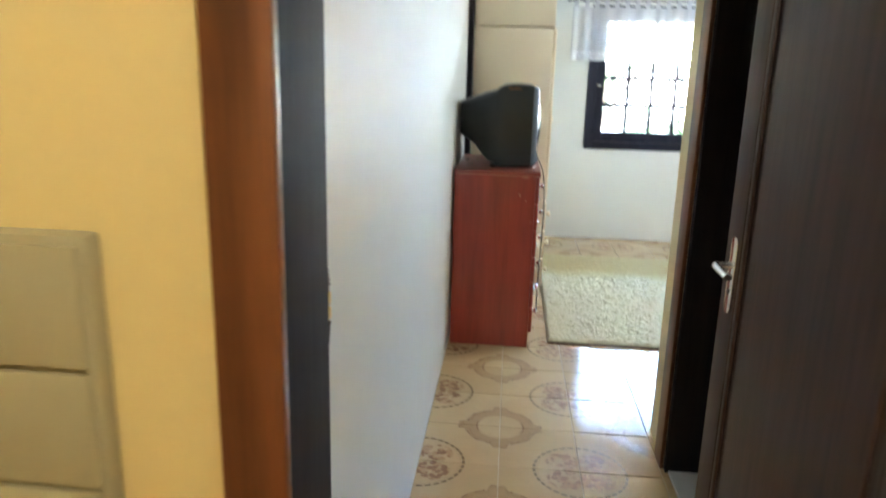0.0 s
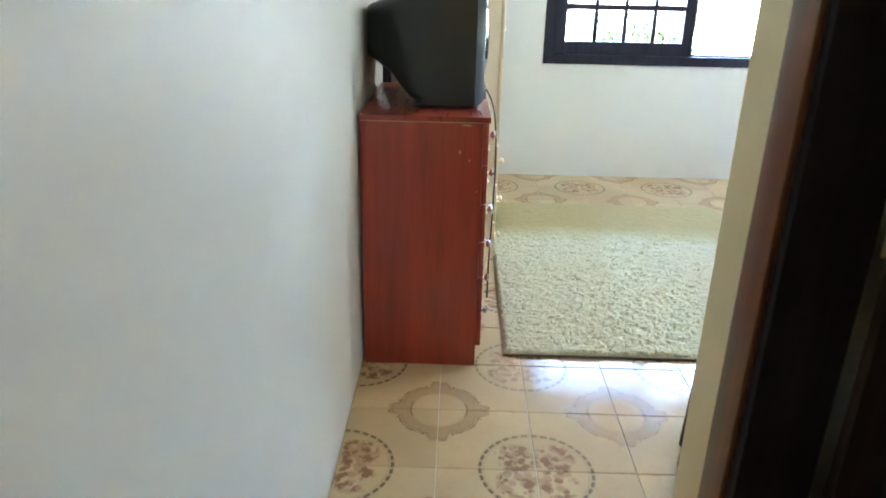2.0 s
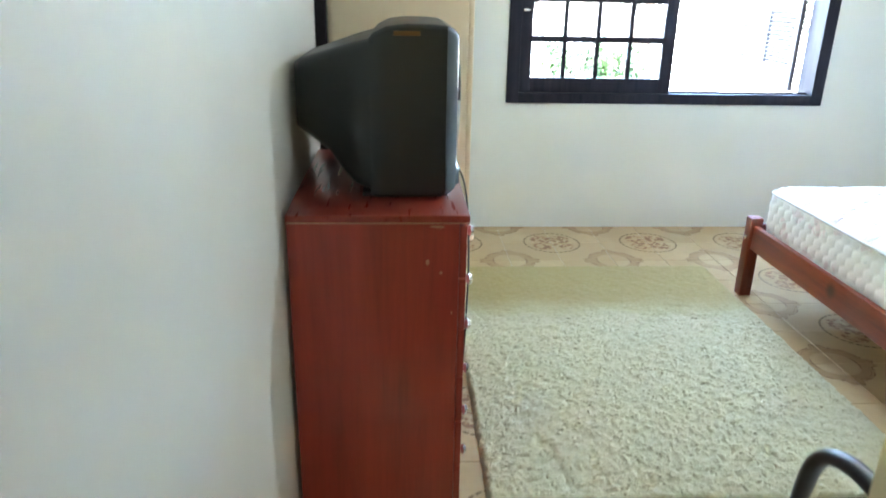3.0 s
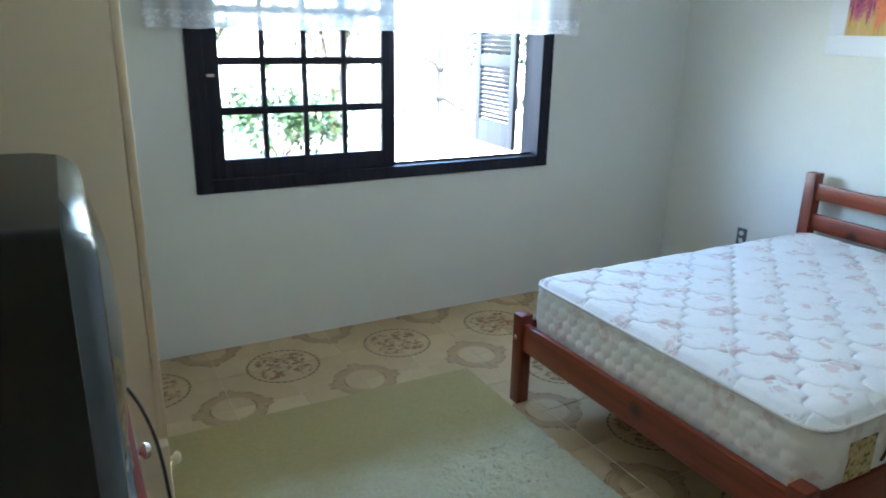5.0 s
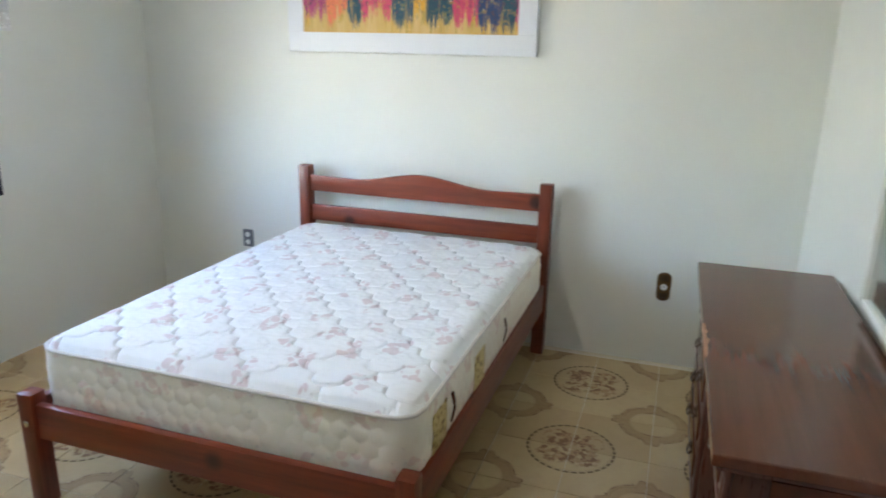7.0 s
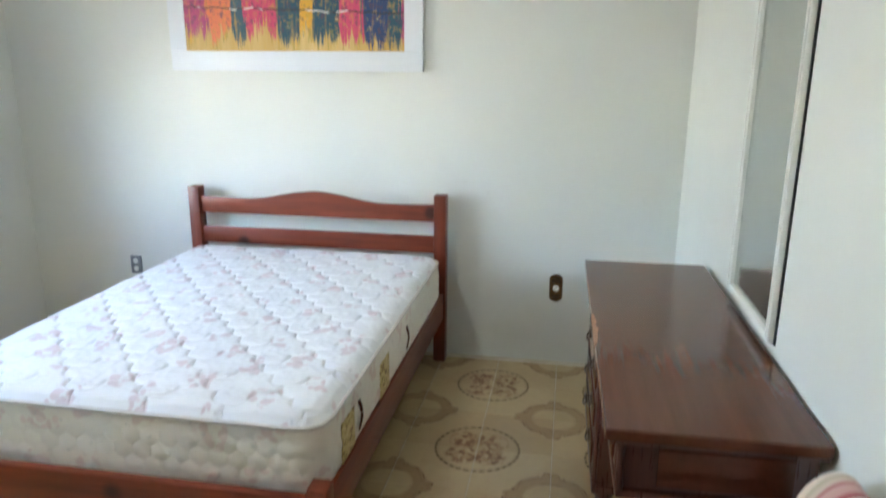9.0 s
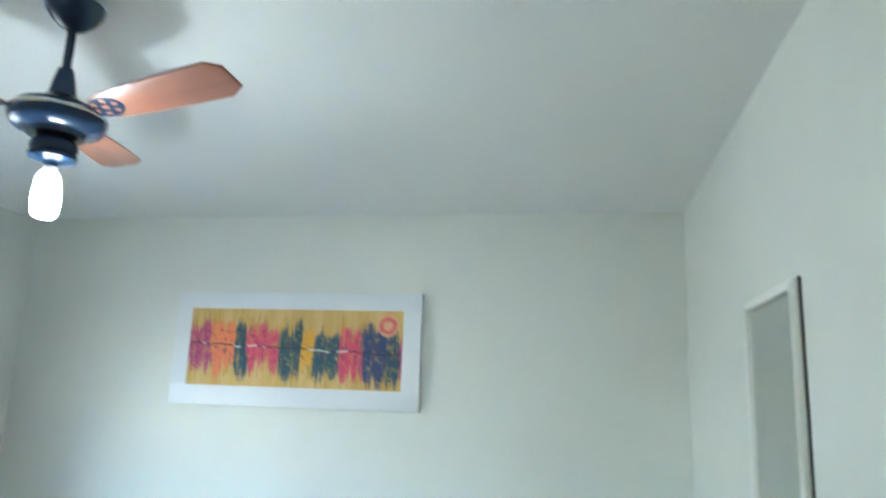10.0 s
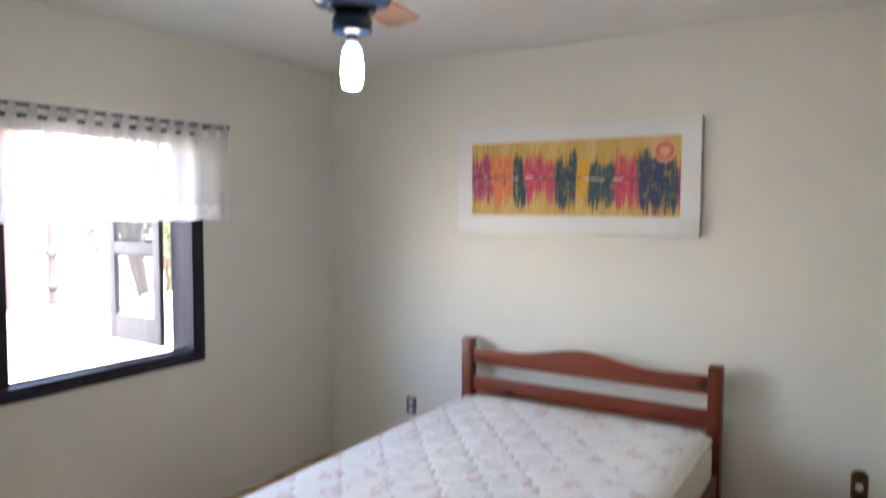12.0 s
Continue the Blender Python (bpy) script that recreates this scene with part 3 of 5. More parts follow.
trim = thing("door_trim_bath", "dark wooden frame of the unlit bathroom doorway", "door frame", kind="structure")
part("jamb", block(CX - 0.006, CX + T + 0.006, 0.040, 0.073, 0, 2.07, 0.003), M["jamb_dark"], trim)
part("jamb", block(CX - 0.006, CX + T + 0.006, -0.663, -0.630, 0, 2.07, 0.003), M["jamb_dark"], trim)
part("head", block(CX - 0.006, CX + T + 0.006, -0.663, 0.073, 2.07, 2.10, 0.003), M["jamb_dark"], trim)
arch = part("architrave", block(CX - 0.022, CX - 0.006, 0.068, 0.176, 0, 2.13, 0.005), M["trim_brown"], trim, "brown architrave")
part("architrave", block(CX - 0.022, CX - 0.006, -0.740, -0.658, 0, 2.13, 0.005), M["trim_brown"], trim, "brown architrave")
part("architrave", block(CX - 0.022, CX - 0.006, -0.740, 0.176, 2.13, 2.21, 0.005), M["trim_brown"], trim, "brown architrave")
structure("threshold", block(CX + 0.006, CX + T - 0.006, -0.629, 0.039, -0.002, 0.012, 0.003), M["marble"], "white marble threshold of the bathroom", "threshold")


def door_leaf(name, label, width, m, lever):
    d = thing(name, label, "door", m, kind="structure")
    # hinge at the origin, leaf along +x, thickness along y
    part("panel", block(0.09, width - 0.09, -0.008, 0.008, 0.10, 1.98), M["door"], d)
    for e in (-1, 1):
        part("raised_field", prism([(0.150, 0.250), (width - 0.150, 0.250), (width - 0.150, 1.910), (0.150, 1.910)], "y", e * 0.007, e * 0.015, 0.006), M["door"], d)
        for xa, xb, za, zb in ((0.10, 0.118, 0.20, 1.96), (width - 0.118, width - 0.10, 0.20, 1.96), (0.118, width - 0.118, 0.20, 0.218), (0.118, width - 0.118, 1.942, 1.96)):
            part("moulding", block(xa, xb, e * 0.008, e * 0.0165, za, zb, 0.004), M["door"], d)
    for x0, x1 in ((0.0, 0.10), (width - 0.10, width)):
        part("stile", block(x0, x1, -0.018, 0.018, 0.008, 2.085, 0.004), M["door"], d)
    for z0, z1 in ((0.008, 0.20), (1.96, 2.085)):
        part("rail", block(0.10, width - 0.10, -0.0175, 0.0175, z0, z1, 0.004), M["door"], d)
    if lever:
        for s in (1, -1):
            y = 0.018 * s
            plate = part("lock_plate", prism([(width - 0.068 + 0.021 * math.cos(a), 1.050 + (0.075 if math.sin(a) > 0 else -0.075) + 0.021 * math.sin(a)) for a in [2 * math.pi * i / 24 for i in range(24)]], "y", y, y + 0.006 * s, 0.0015), M["chrome"], d, "chrome lock plate")
            pts = smooth_path([(width - 0.068, y + 0.004 * s, 1.076), (width - 0.068, y + 0.036 * s, 1.076), (width - 0.082, y + 0.046 * s, 1.076), (width - 0.170, y + 0.046 * s, 1.072)], 5)
            part("lever", tube(pts, 0.010, 10, 0.8), M["chrome"], plate, "chrome lever")
            part("keyhole", lathe([(0.007, 0), (0.007, 0.003)], 12, m=pose(width - 0.068, y + 0.005 * s, 1.010, -90 * s)), M["black_plastic"], plate, "black keyhole")
    for z in (0.25, 1.05, 1.85):
        part("hinge", lathe([(0.008, -0.05), (0.008, 0.05)], 10, m=Matrix.Translation((-0.004, 0.020, z))), M["brass"], d, "brass hinge")
    return d


door_leaf("door_1", "dark brown panelled wooden door standing open with chrome lever", 0.88, pose(0.900, -1.615, 0, 0, 0, 91.7), True)
door_leaf("door_2", "dark wooden bathroom door opened into the dark", 0.68, pose(CX + T + 0.03, 0.018, 0, 0, 0, -2.0), False)

# ---- window ----
win = thing("window_1", "dark stained sliding window with small panes, half open", "window", kind="structure")
x0, x1, z0, z1 = WIN
F = M["frame_dark"]
ya, yb = WY - 0.018, WY + 0.11
part("window_frame", block(x0 - 0.004, x0 + 0.075, ya, yb, z0 - 0.004, z1 + 0.004, 0.004), F, win)
part("window_frame", block(x1 - 0.075, x1 + 0.004, ya, yb + 0.055, z0 - 0.004, z1 + 0.004, 0.004), F, win)
part("window_frame", block(x0 + 0.075, x1 - 0.075, ya, yb, z1 - 0.066, z1 + 0.004, 0.004), F, win)
part("window_sill", block(x0 + 0.075, x1 - 0.075, ya, yb, z0 - 0.004, z0 + 0.062, 0.004), F, win)
part("track", block(x0 + 0.076, x1 - 0.076, WY + 0.048, WY + 0.056, z0 + 0.062, z0 + 0.075, 0.002), F, win)


def sash(xa, xb, y, zb, zt, bars):
    """A sliding sash with its glazing bars and panes."""
    s = part("sash", block(xa, xa + 0.075, y, y + 0.035, zb, zt, 0.003), F, win)
    part("stile", block(xb - 0.078, xb, y, y + 0.035, zb, zt, 0.003), F, s)
    part("rail", block(xa + 0.075, xb - 0.078, y, y + 0.035, zb, zb + 0.092, 0.003), F, s)
    part("rail", block(xa + 0.075, xb - 0.078, y, y + 0.035, zt - 0.075, zt, 0.003), F, s)
    ia, ib, ja, jb = xa + 0.075, xb - 0.078, zb + 0.092, zt - 0.075
    if bars:
        for i in range(1, 4):
            c = ia + (ib - ia) * i / 4
            part("glazing_bar", block(c - 0.0135, c + 0.0135, y + 0.004, y + 0.031, ja, jb, 0.003), F, s)
        for j in range(1, 4):
            c = ja + (jb - ja) * j / 4
            for i in range(4):
                a, b = ia + (ib - ia) * i / 4 + (0.013 if i else 0), ia + (ib - ia) * (i + 1) / 4 - (0.013 if i < 3 else 0)
                part("glazing_bar", block(a, b, y + 0.005, y + 0.030, c - 0.019, c + 0.019, 0.003), F, s)
    for i in range(4):
        for j in range(4):
            a, b = ia + (ib - ia) * i / 4, ia + (ib - ia) * (i + 1) / 4
            c, d = ja + (jb - ja) * j / 4, ja + (jb - ja) * (j + 1) / 4
            p = part("pane", block(a + 0.008, b - 0.008, y + 0.016, y + 0.019, c + 0.008, d - 0.008), M["glass"], s, smooth=False)
            p.visible_shadow = False
    return s


sash(x0 + 0.075, 2.065, WY + 0.012, z0 + 0.063, z1 - 0.068, True)
part("latch", block(x0 + 0.085, x0 + 0.125, WY + 0.002, WY + 0.012, 1.42, 1.435, 0.002), M["chrome"], win, "small chrome latch")


def louvre_shutter(name, width, m):
    """A louvred shutter leaf, hinge at the origin, along +x."""
    sh = thing(name, "grey painted louvred wooden shutter standing open outside", "shutter", m, group="window shutters")
    zb, zt = 0.92, 2.06
    S = M["shutter"]
    part("stile", block(0, 0.06, -0.015, 0.015, zb, zt, 0.003), S, sh)
    part("stile", block(width - 0.06, width, -0.015, 0.015, zb, zt, 0.003), S, sh)
    for a, b in ((zb, zb + 0.16), (1.44, 1.51), (zt - 0.08, zt)):
        part("rail", block(0.06, width - 0.06, -0.014, 0.014, a, b, 0.003), S, sh)
    slat = bmesh.new()
    box(slat, 0.06, width - 0.06, -0.017, 0.017, -0.003, 0.003)
    bmesh.ops.rotate(slat, verts=slat.verts, cent=(0, 0, 0), matrix=Matrix.Rotation(radians(42), 3, "X"))
    first = part("slat", slat, S, sh, smooth=False)
    zs = [zb + 0.178 + 0.030 * i for i in range(12)] + [1.528 + 0.030 * i for i in range(15)]
    first.location.z = zs[0]
    for z in zs[1:]:
        o = new("slat", first.data)
        o.parent, o.location.z = sh, z
    return sh


louvre_shutter("shutter", 0.50, pose(2.985, WY + WT, 0, 0, 0, 88))
louvre_shutter("shutter", 0.50, pose(1.06, WY + WT, 0, 0, 0, 95))

# ---- curtain ----
rod = thing("curtain_rod", "thin dark curtain rod with small brackets over the window", "curtain rod")
part("rod", tube([(0.76, 4.085, 2.155), (3.22, 4.085, 2.155)], 0.007, 10), M["grey_iron"], rod)
for x in (0.76, 3.22):
    part("finial", lathe([(0.004, -0.012), (0.013, -0.006), (0.015, 0), (0.013, 0.006), (0.004, 0.012)], 12, m=pose(x, 4.085, 2.155, 0, 90)), M["grey_iron"], rod)
for x in (0.90, 3.12):
    part("bracket", block(x - 0.008, x + 0.008, 4.085, WY, 2.148, 2.162, 0.002), M["grey_iron"], rod)
cur = thing("valance_curtain", "short sheer white lace valance with tab loops", "curtain", pose(0, 4.085, 1.645))
bm = bmesh.new()
NX, NZ = 360, 10
grid = []
for i in range(NX + 1):
    x = 0.80 + (3.225 - 0.80) * i / NX
    row = []
    for j in range(NZ + 1):
        v = j / NZ
        amp = 0.010 + 0.012 * (1 - v)
        y = amp * math.sin(x * 46 + 1.7 * math.sin(x * 7)) + 0.006 * math.sin(x * 17 + 2) * (1 - v)
        row.append(bm.verts.new((x, y, 0.0 + 0.455 * v + 0.004 * math.sin(x * 23) * (1 - v))))
    grid.append(row)
for i in range(NX):
    for j in range(NZ):
        bm.faces.new((grid[i][j], grid[i + 1][j], grid[i + 1][j + 1], grid[i][j + 1]))
part("cloth", bm, M["lace"], cur)
tab = None
for i in range(28):
    x = 0.83 + i * 0.0878
    if tab is None:
        tab = part("tab", tube([(0, 0.011 * math.cos(a), 0.51 + 0.011 * math.sin(a) if abs(math.sin(a)) > 0.5 or math.sin(a) > 0 else 0.45) for a in [math.pi * (1.30 - 1.6 * k / 10) for k in range(11)]], 0.018, 6, 0.08), M["lace"], cur)
        tab.location.x = x
    else:
        o = new("tab", tab.data)
        o.parent, o.location.x = cur, x

# ---- wardrobe ----
wd = thing("wardrobe", "cream painted wardrobe with drawers and round knobs", "wardrobe")
C = M["cream_wood"]
part("side_panel", block(0.055, 0.548, 2.24, 2.262, 0.05, 1.80, 0.003), C, wd)
part("side_panel", block(0.055, 0.548, 3.18, 3.202, 0.05, 1.80, 0.003), C, wd)
part("back_panel", block(0.040, 0.055, 2.242, 3.20, 0.05, 1.80), C, wd)
part("top_box", block(0.040, 0.556, 2.236, 3.206, 1.804, 2.36, 0.004), C, wd)
part("plinth", block(0.06, 0.53, 2.262, 3.18, 0.0, 0.05), C, wd)
part("floor_board", block(0.055, 0.548, 2.262, 3.18, 0.05, 0.07), C, wd)
for k in range(3):
    dz = 0.075 + 0.20 * k
    dr = part("drawer", block(0.550, 0.570, 2.25, 3.19, dz, dz + 0.19, 0.004), C, wd)
    for y in (2.33, 3.08):
        part("knob", lathe([(0.008, 0), (0.007, 0.012), (0.016, 0.018), (0.017, 0.026), (0.009, 0.033)], 14, m=pose(0.570, y, dz + 0.10, 0, 90)), C, dr)
for a, b in ((2.25, 2.718), (2.722, 3.19)):
    d = part("door", block(0.550, 0.570, a, b, 0.685, 1.80, 0.004), C, wd)
    part("knob", lathe([(0.008, 0), (0.007, 0.012), (0.016, 0.018), (0.017, 0.026), (0.009, 0.033)], 14, m=pose(0.570, b - 0.04 if a < 2.5 else a + 0.04, 1.2, 0, 90)), C, d)
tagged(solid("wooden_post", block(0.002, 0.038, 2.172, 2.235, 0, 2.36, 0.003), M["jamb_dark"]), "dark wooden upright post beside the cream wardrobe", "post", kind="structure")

# ---- red chest of drawers ----
ch = thing("chest_of_drawers", "red mahogany laminate chest of drawers with chipped edges", "chest of drawers")
y0, y1 = 1.272, 2.04
R = M["red_wood"]
part("side_panel", block(0.012, 0.452, y0, y0 + 0.018, 0, 0.982, 0.0015), R, ch)
part("side_panel", block(0.012, 0.452, y1 - 0.018, y1, 0, 0.982, 0.0015), R, ch)
part("top", block(0.010, 0.478, y0 - 0.002, y1 + 0.002, 0.982, 1.002, 0.003), M["red_top"], ch)
part("edge_strip", block(0.011, 0.476, y0 - 0.0035, y0 - 0.002, 0.9805, 0.9835), M["chip"], ch, "pale worn edge band", smooth=False)
part("back_panel", block(0.012, 0.020, y0 + 0.018, y1 - 0.018, 0.02, 0.98), R, ch)
part("plinth", block(0.415, 0.432, y0 + 0.018, y1 - 0.018, 0, 0.085), R, ch)
for k in range(6):
    z = 0.092 + 0.1475 * k
    d = part("drawer", block(0.453, 0.472, y0 + 0.002, y1 - 0.002, z, z + 0.143, 0.0025), R, ch)
    for y in (1.45, 1.86):
        part("knob", lathe([(0.010, 0), (0.007, 0.006), (0.006, 0.014), (0.015, 0.020), (0.017, 0.026), (0.012, 0.033), (0.004, 0.035)], 16, m=pose(0.472, y, z + 0.072, 0, 90)), M["chrome"], d, "polished metal knob")
rng = random.Random(4)
for (x, z, w, h) in ((0.395, 0.972, 0.05, 0.008), (0.37, 0.875, 0.012, 0.020), (0.405, 0.845, 0.010, 0.012), (0.435, 0.73, 0.006, 0.010), (0.0135, 0.275, 0.004, 0.03)):
    n = 9
    o = [(x + w / 2 * math.cos(2 * math.pi * i / n) * rng.uniform(0.5, 1), z + h / 2 * math.sin(2 * math.pi * i / n) * rng.uniform(0.5, 1)) for i in range(n)]
    part("chip", prism(o, "y", y0 - 0.0012, y0 + 0.001), M["chip"], ch, "bare chipped spot", smooth=False)

# ---- television ----
tv = thing("television", "old charcoal tube television facing the bed", "television", pose(0.016, 1.415, 1.002) @ Matrix.Diagonal((1, 1, 0.932, 1)))
W = 0.53
# side profile (x, z): front at x 0.43
bm = bmesh.new()


def ring_at(x, za, zb, ya, yb, r):
    pts = []
    for cy, cz, a0 in ((yb - r, zb - r, 0), (ya + r, zb - r, 90), (ya + r, za + r, 180), (yb - r, za + r, 270)):
        for k in range(5):
            a = radians(a0 + 90 * k / 4)
            pts.append((x, cy + r * math.cos(a), cz + r * math.sin(a)))
    return pts


def loft(bm, rings):
    vs = [[bm.verts.new(p) for p in ring] for ring in rings]
    n = len(vs[0])
    for a, b in zip(vs, vs[1:]):
        for i in range(n):
            bm.faces.new((a[i], a[(i + 1) % n], b[(i + 1) % n], b[i]))
    bm.faces.new(list(reversed(vs[0])))
    bm.faces.new(vs[-1])
    return bm


part("back_shell", loft(bm, [ring_at(0.0, 0.185, 0.375, 0.11, W - 0.11, 0.03), ring_at(0.02, 0.175, 0.388, 0.09, W - 0.09, 0.03), ring_at(0.09, 0.125, 0.412, 0.06, W - 0.06, 0.03),
                             ring_at(0.135, 0.065, 0.428, 0.035, W - 0.035, 0.03), ring_at(0.165, 0.035, 0.438, 0.022, W - 0.022, 0.03), ring_at(0.20, 0.022, 0.448, 0.012, W - 0.012, 0.03), ring_at(0.243, 0.018, 0.458, 0.006, W - 0.006, 0.03)]), M["tv"], tv)
part("cabinet", loft(bmesh.new(), [ring_at(0.205, 0.010, 0.452, 0.004, W - 0.004, 0.012), ring_at(0.215, 0.005, 0.464, 0.0, W, 0.014), ring_at(0.250, 0.004, 0.482, 0.0, W, 0.014), ring_at(0.30, 0.004, 0.489, 0.0, W, 0.014), ring_at(0.37, 0.004, 0.488, 0.002, W - 0.002, 0.014), ring_at(0.405, 0.008, 0.484, 0.006, W - 0.006, 0.014)]), M["tv"], tv)
part("bezel", loft(bmesh.new(), [ring_at(0.4055, 0.008, 0.484, 0.006, W - 0.006, 0.014), ring_at(0.420, 0.013, 0.478, 0.012, W - 0.012, 0.018), ring_at(0.434, 0.022, 0.464, 0.024, W - 0.024, 0.022), ring_at(0.437, 0.030, 0.456, 0.034, W - 0.034, 0.022)]), M["bezel"], tv, "glossy grey front bezel")
part("chin", loft(bmesh.new(), [ring_at(0.4372, 0.030, 0.082, 0.040, W - 0.040, 0.012), ring_at(0.446, 0.034, 0.078, 0.046, W - 0.046, 0.012)]), M["bezel"], tv, "glossy control strip under the screen")
bm = bmesh.new()
sc = [[bm.verts.new((0.4385 + 0.022 * (1 - (2 * i / 12 - 1) ** 2) * (1 - (2 * j / 10 - 1) ** 2) ** 0.5, 0.055 + (W - 0.11) * i / 12, 0.095 + 0.345 * j / 10)) for j in range(11)] for i in range(13)]
for i in range(12):
    for j in range(10):
        bm.faces.new((sc[i][j], sc[i + 1][j], sc[i + 1][j + 1], sc[i][j + 1]))
part("screen", bm, M["tv_glass"], tv, "dark bulging glass screen")
for y in (0.16, 0.19, 0.22, 0.25):
    part("button", block(0.446, 0.450, y, y + 0.018, 0.048, 0.056, 0.0015), M["chrome"], tv)
for k in range(2):
    part("grip", block(0.268, 0.335, -0.0015 + 0.0 + k * W, 0.0015 + k * W, 0.458, 0.470, 0.001), M["bronze"], tv, "moulded side slot")
part("stand_lip", block(0.18, 0.40, 0.03, W - 0.03, 0.0, 0.012, 0.003), M["black_plastic"], tv)
tagged(solid("power_cable", tube(smooth_path([(0.395, 1.93, 1.012), (0.455, 1.95, 1.010), (0.490, 1.93, 0.985), (0.520, 1.86, 0.90), (0.530, 1.80, 0.72), (0.525, 1.76, 0.50), (0.520, 1.78, 0.30), (0.522, 1.84, 0.12), (0.525, 1.90, 0.006)], 8), 0.0035, 8), M["black_plastic"], True), "thin black cable hanging from the television", "cable")
tr = thing("trinket_box", "small red-brown wooden box on the chest", "box", pose(0.445, 1.985, 1.002))
part("body", block(-0.025, 0.025, -0.03, 0.03, 0, 0.035, 0.004), M["vanity"], tr)
part("lid", block(-0.028, 0.028, -0.033, 0.033, 0.035, 0.055, 0.005), M["vanity"], tr)

# ---- switch and sockets ----


def oval_plate(name, label, m, key_material, gold=True):
    """A long plate with rounded ends, facing +z of its pose, long side along y."""
    s = thing(name, label, "switch" if gold else "socket", m)
    o = [(0.036 * math.cos(a), (0.048 if math.sin(a) >= 0 else -0.048) + 0.030 * math.sin(a)) for a in [2 * math.pi * i / 28 for i in range(28)]]
    part("plate", prism(o, "z", 0.0, 0.008, 0.003), M["bronze"], s)
    part("ridge", prism([(0.8 * x, 0.85 * y) for x, y in o], "z", 0.008, 0.0105, 0.002), M["bronze"], s)
    for k in range(4):
        for e in (-1, 1):
            w = 0.026 - 0.0035 * k
            part("rib", tube(smooth_path([(-w, e * (0.034 + 0.009 * k), 0.0105), (0, e * (0.038 + 0.009 * k), 0.0125), (w, e * (0.034 + 0.009 * k), 0.0105)], 4), 0.003, 6), M["dark_bronze"], s)
    if gold:
        for y in (-0.013, 0.013):
            part("key", block(-0.019, 0.019, y - 0.010, y + 0.010, 0.0105, 0.016, 0.002), key_material, s, "gold rocker key")
    else:
        part("insert", lathe([(0.017, 0.0105), (0.017, 0.013), (0.012, 0.0132)], 20), key_material, s, "pale socket insert")
        for x in (-0.006, 0.006):
            part("pin_hole", lathe([(0.0022, 0.0132), (0.0022, 0.0138)], 8, m=Matrix.Translation((x, 0, 0))), M["black_plastic"], s)
    return s


flat_left = Matrix(((0, 0, 1, 0), (1, 0, 0, 0), (0, 1, 0, 0), (0, 0, 0, 1)))
flat_right = Matrix(((0, 0, -1, 0), (-1, 0, 0, 0), (0, 1, 0, 0), (0, 0, 0, 1)))
oval_plate("light_switch", "brown oval switch plate with two gold keys", Matrix.Translation((0.0, -1.415, 1.125)) @ flat_left, M["gold"])
oval_plate("wall_socket", "brown oval wall socket beside the bed", Matrix.Translation((WX, 0.985, 0.432)) @ flat_right, M["white_plastic"], False)
so = thing("double_socket", "small grey double socket low on the wall", "socket", Matrix.Translation((WX, 3.50, 0.425)) @ flat_right)
part("plate", block(-0.035, 0.035, -0.055, 0.055, 0, 0.010, 0.003), M["grey_plate"], so)
for y in (-0.024, 0.024):
    part("insert", lathe([(0.016, 0.010), (0.016, 0.013)], 16, m=Matrix.Translation((0, y, 0))), M["white_plastic"], so)

# ---- bed ----
bed = thing("bed_frame", "varnished red-brown pine double bed frame", "bed frame")
for y in (1.577, 2.985):
    part("head_post", block(4.075, 4.145, y, y + 0.066, 0, 0.940, 0.006), M["bed_z"], bed)
    part("foot_post", block(2.140, 2.205, y, y + 0.062, 0, 0.440, 0.006), M["bed_z"], bed)
ys = [1.643 + (2.985 - 1.643) * i / 40 for i in range(41)]
out = [(y, 0.793) for y in ys]
top = []
for y in ys:
    u = abs(y - 2.314) / 0.671
    wave = 0.5 + 0.5 * math.cos(math.pi * min(u / 0.62, 1.0))
    top.append((y, 0.884 + 0.048 * wave - 0.006 * math.sin(math.pi * u)))
part("head_rail", prism(out + top[::-1], "x", 4.095, 4.125, 0.004), M["bed_y"], bed, "curved top rail with knots")
part("head_rail", block(4.095, 4.125, 1.643, 2.985, 0.620, 0.712, 0.004), M["bed_y"], bed)
part("side_rail", block(2.205, 4.075, 1.588, 1.613, 0.255, 0.400, 0.004), M["bed_x"], bed)
part("side_rail", block(2.205, 4.075, 3.010, 3.035, 0.255, 0.400, 0.004), M["bed_x"], bed)
part("foot_rail", block(2.155, 2.185, 1.639, 2.985, 0.270, 0.400, 0.004), M["bed_y"], bed)
for k in range(11):
    x = 2.26 + 0.175 * k
    part("slat", block(x, x + 0.08, 1.613, 3.010, 0.335, 0.355, 0.002), M["bed_y"], bed)
for y in (1.608, 3.016):
    part("bolt", lathe([(0.012, 0), (0.012, 0.004), (0.007, 0.006)], 12, m=pose(2.140, y, 0.33, 0, -90)), M["chrome"], bed, "round bolt head")
    part("bolt", lathe([(0.010, 0), (0.010, 0.004), (0.006, 0.006)], 12, m=pose(2.17, 1.577 if y < 2 else 3.047, 0.33, 90 if y < 2 else -90)), M["chrome"], bed, "round bolt head")

mt = thing("mattress", "white flowered quilted mattress with beige border", "mattress", pose(3.135, 2.303, 0.357))
L2, W2, RC, TH = 0.935, 0.700, 0.085, 0.266


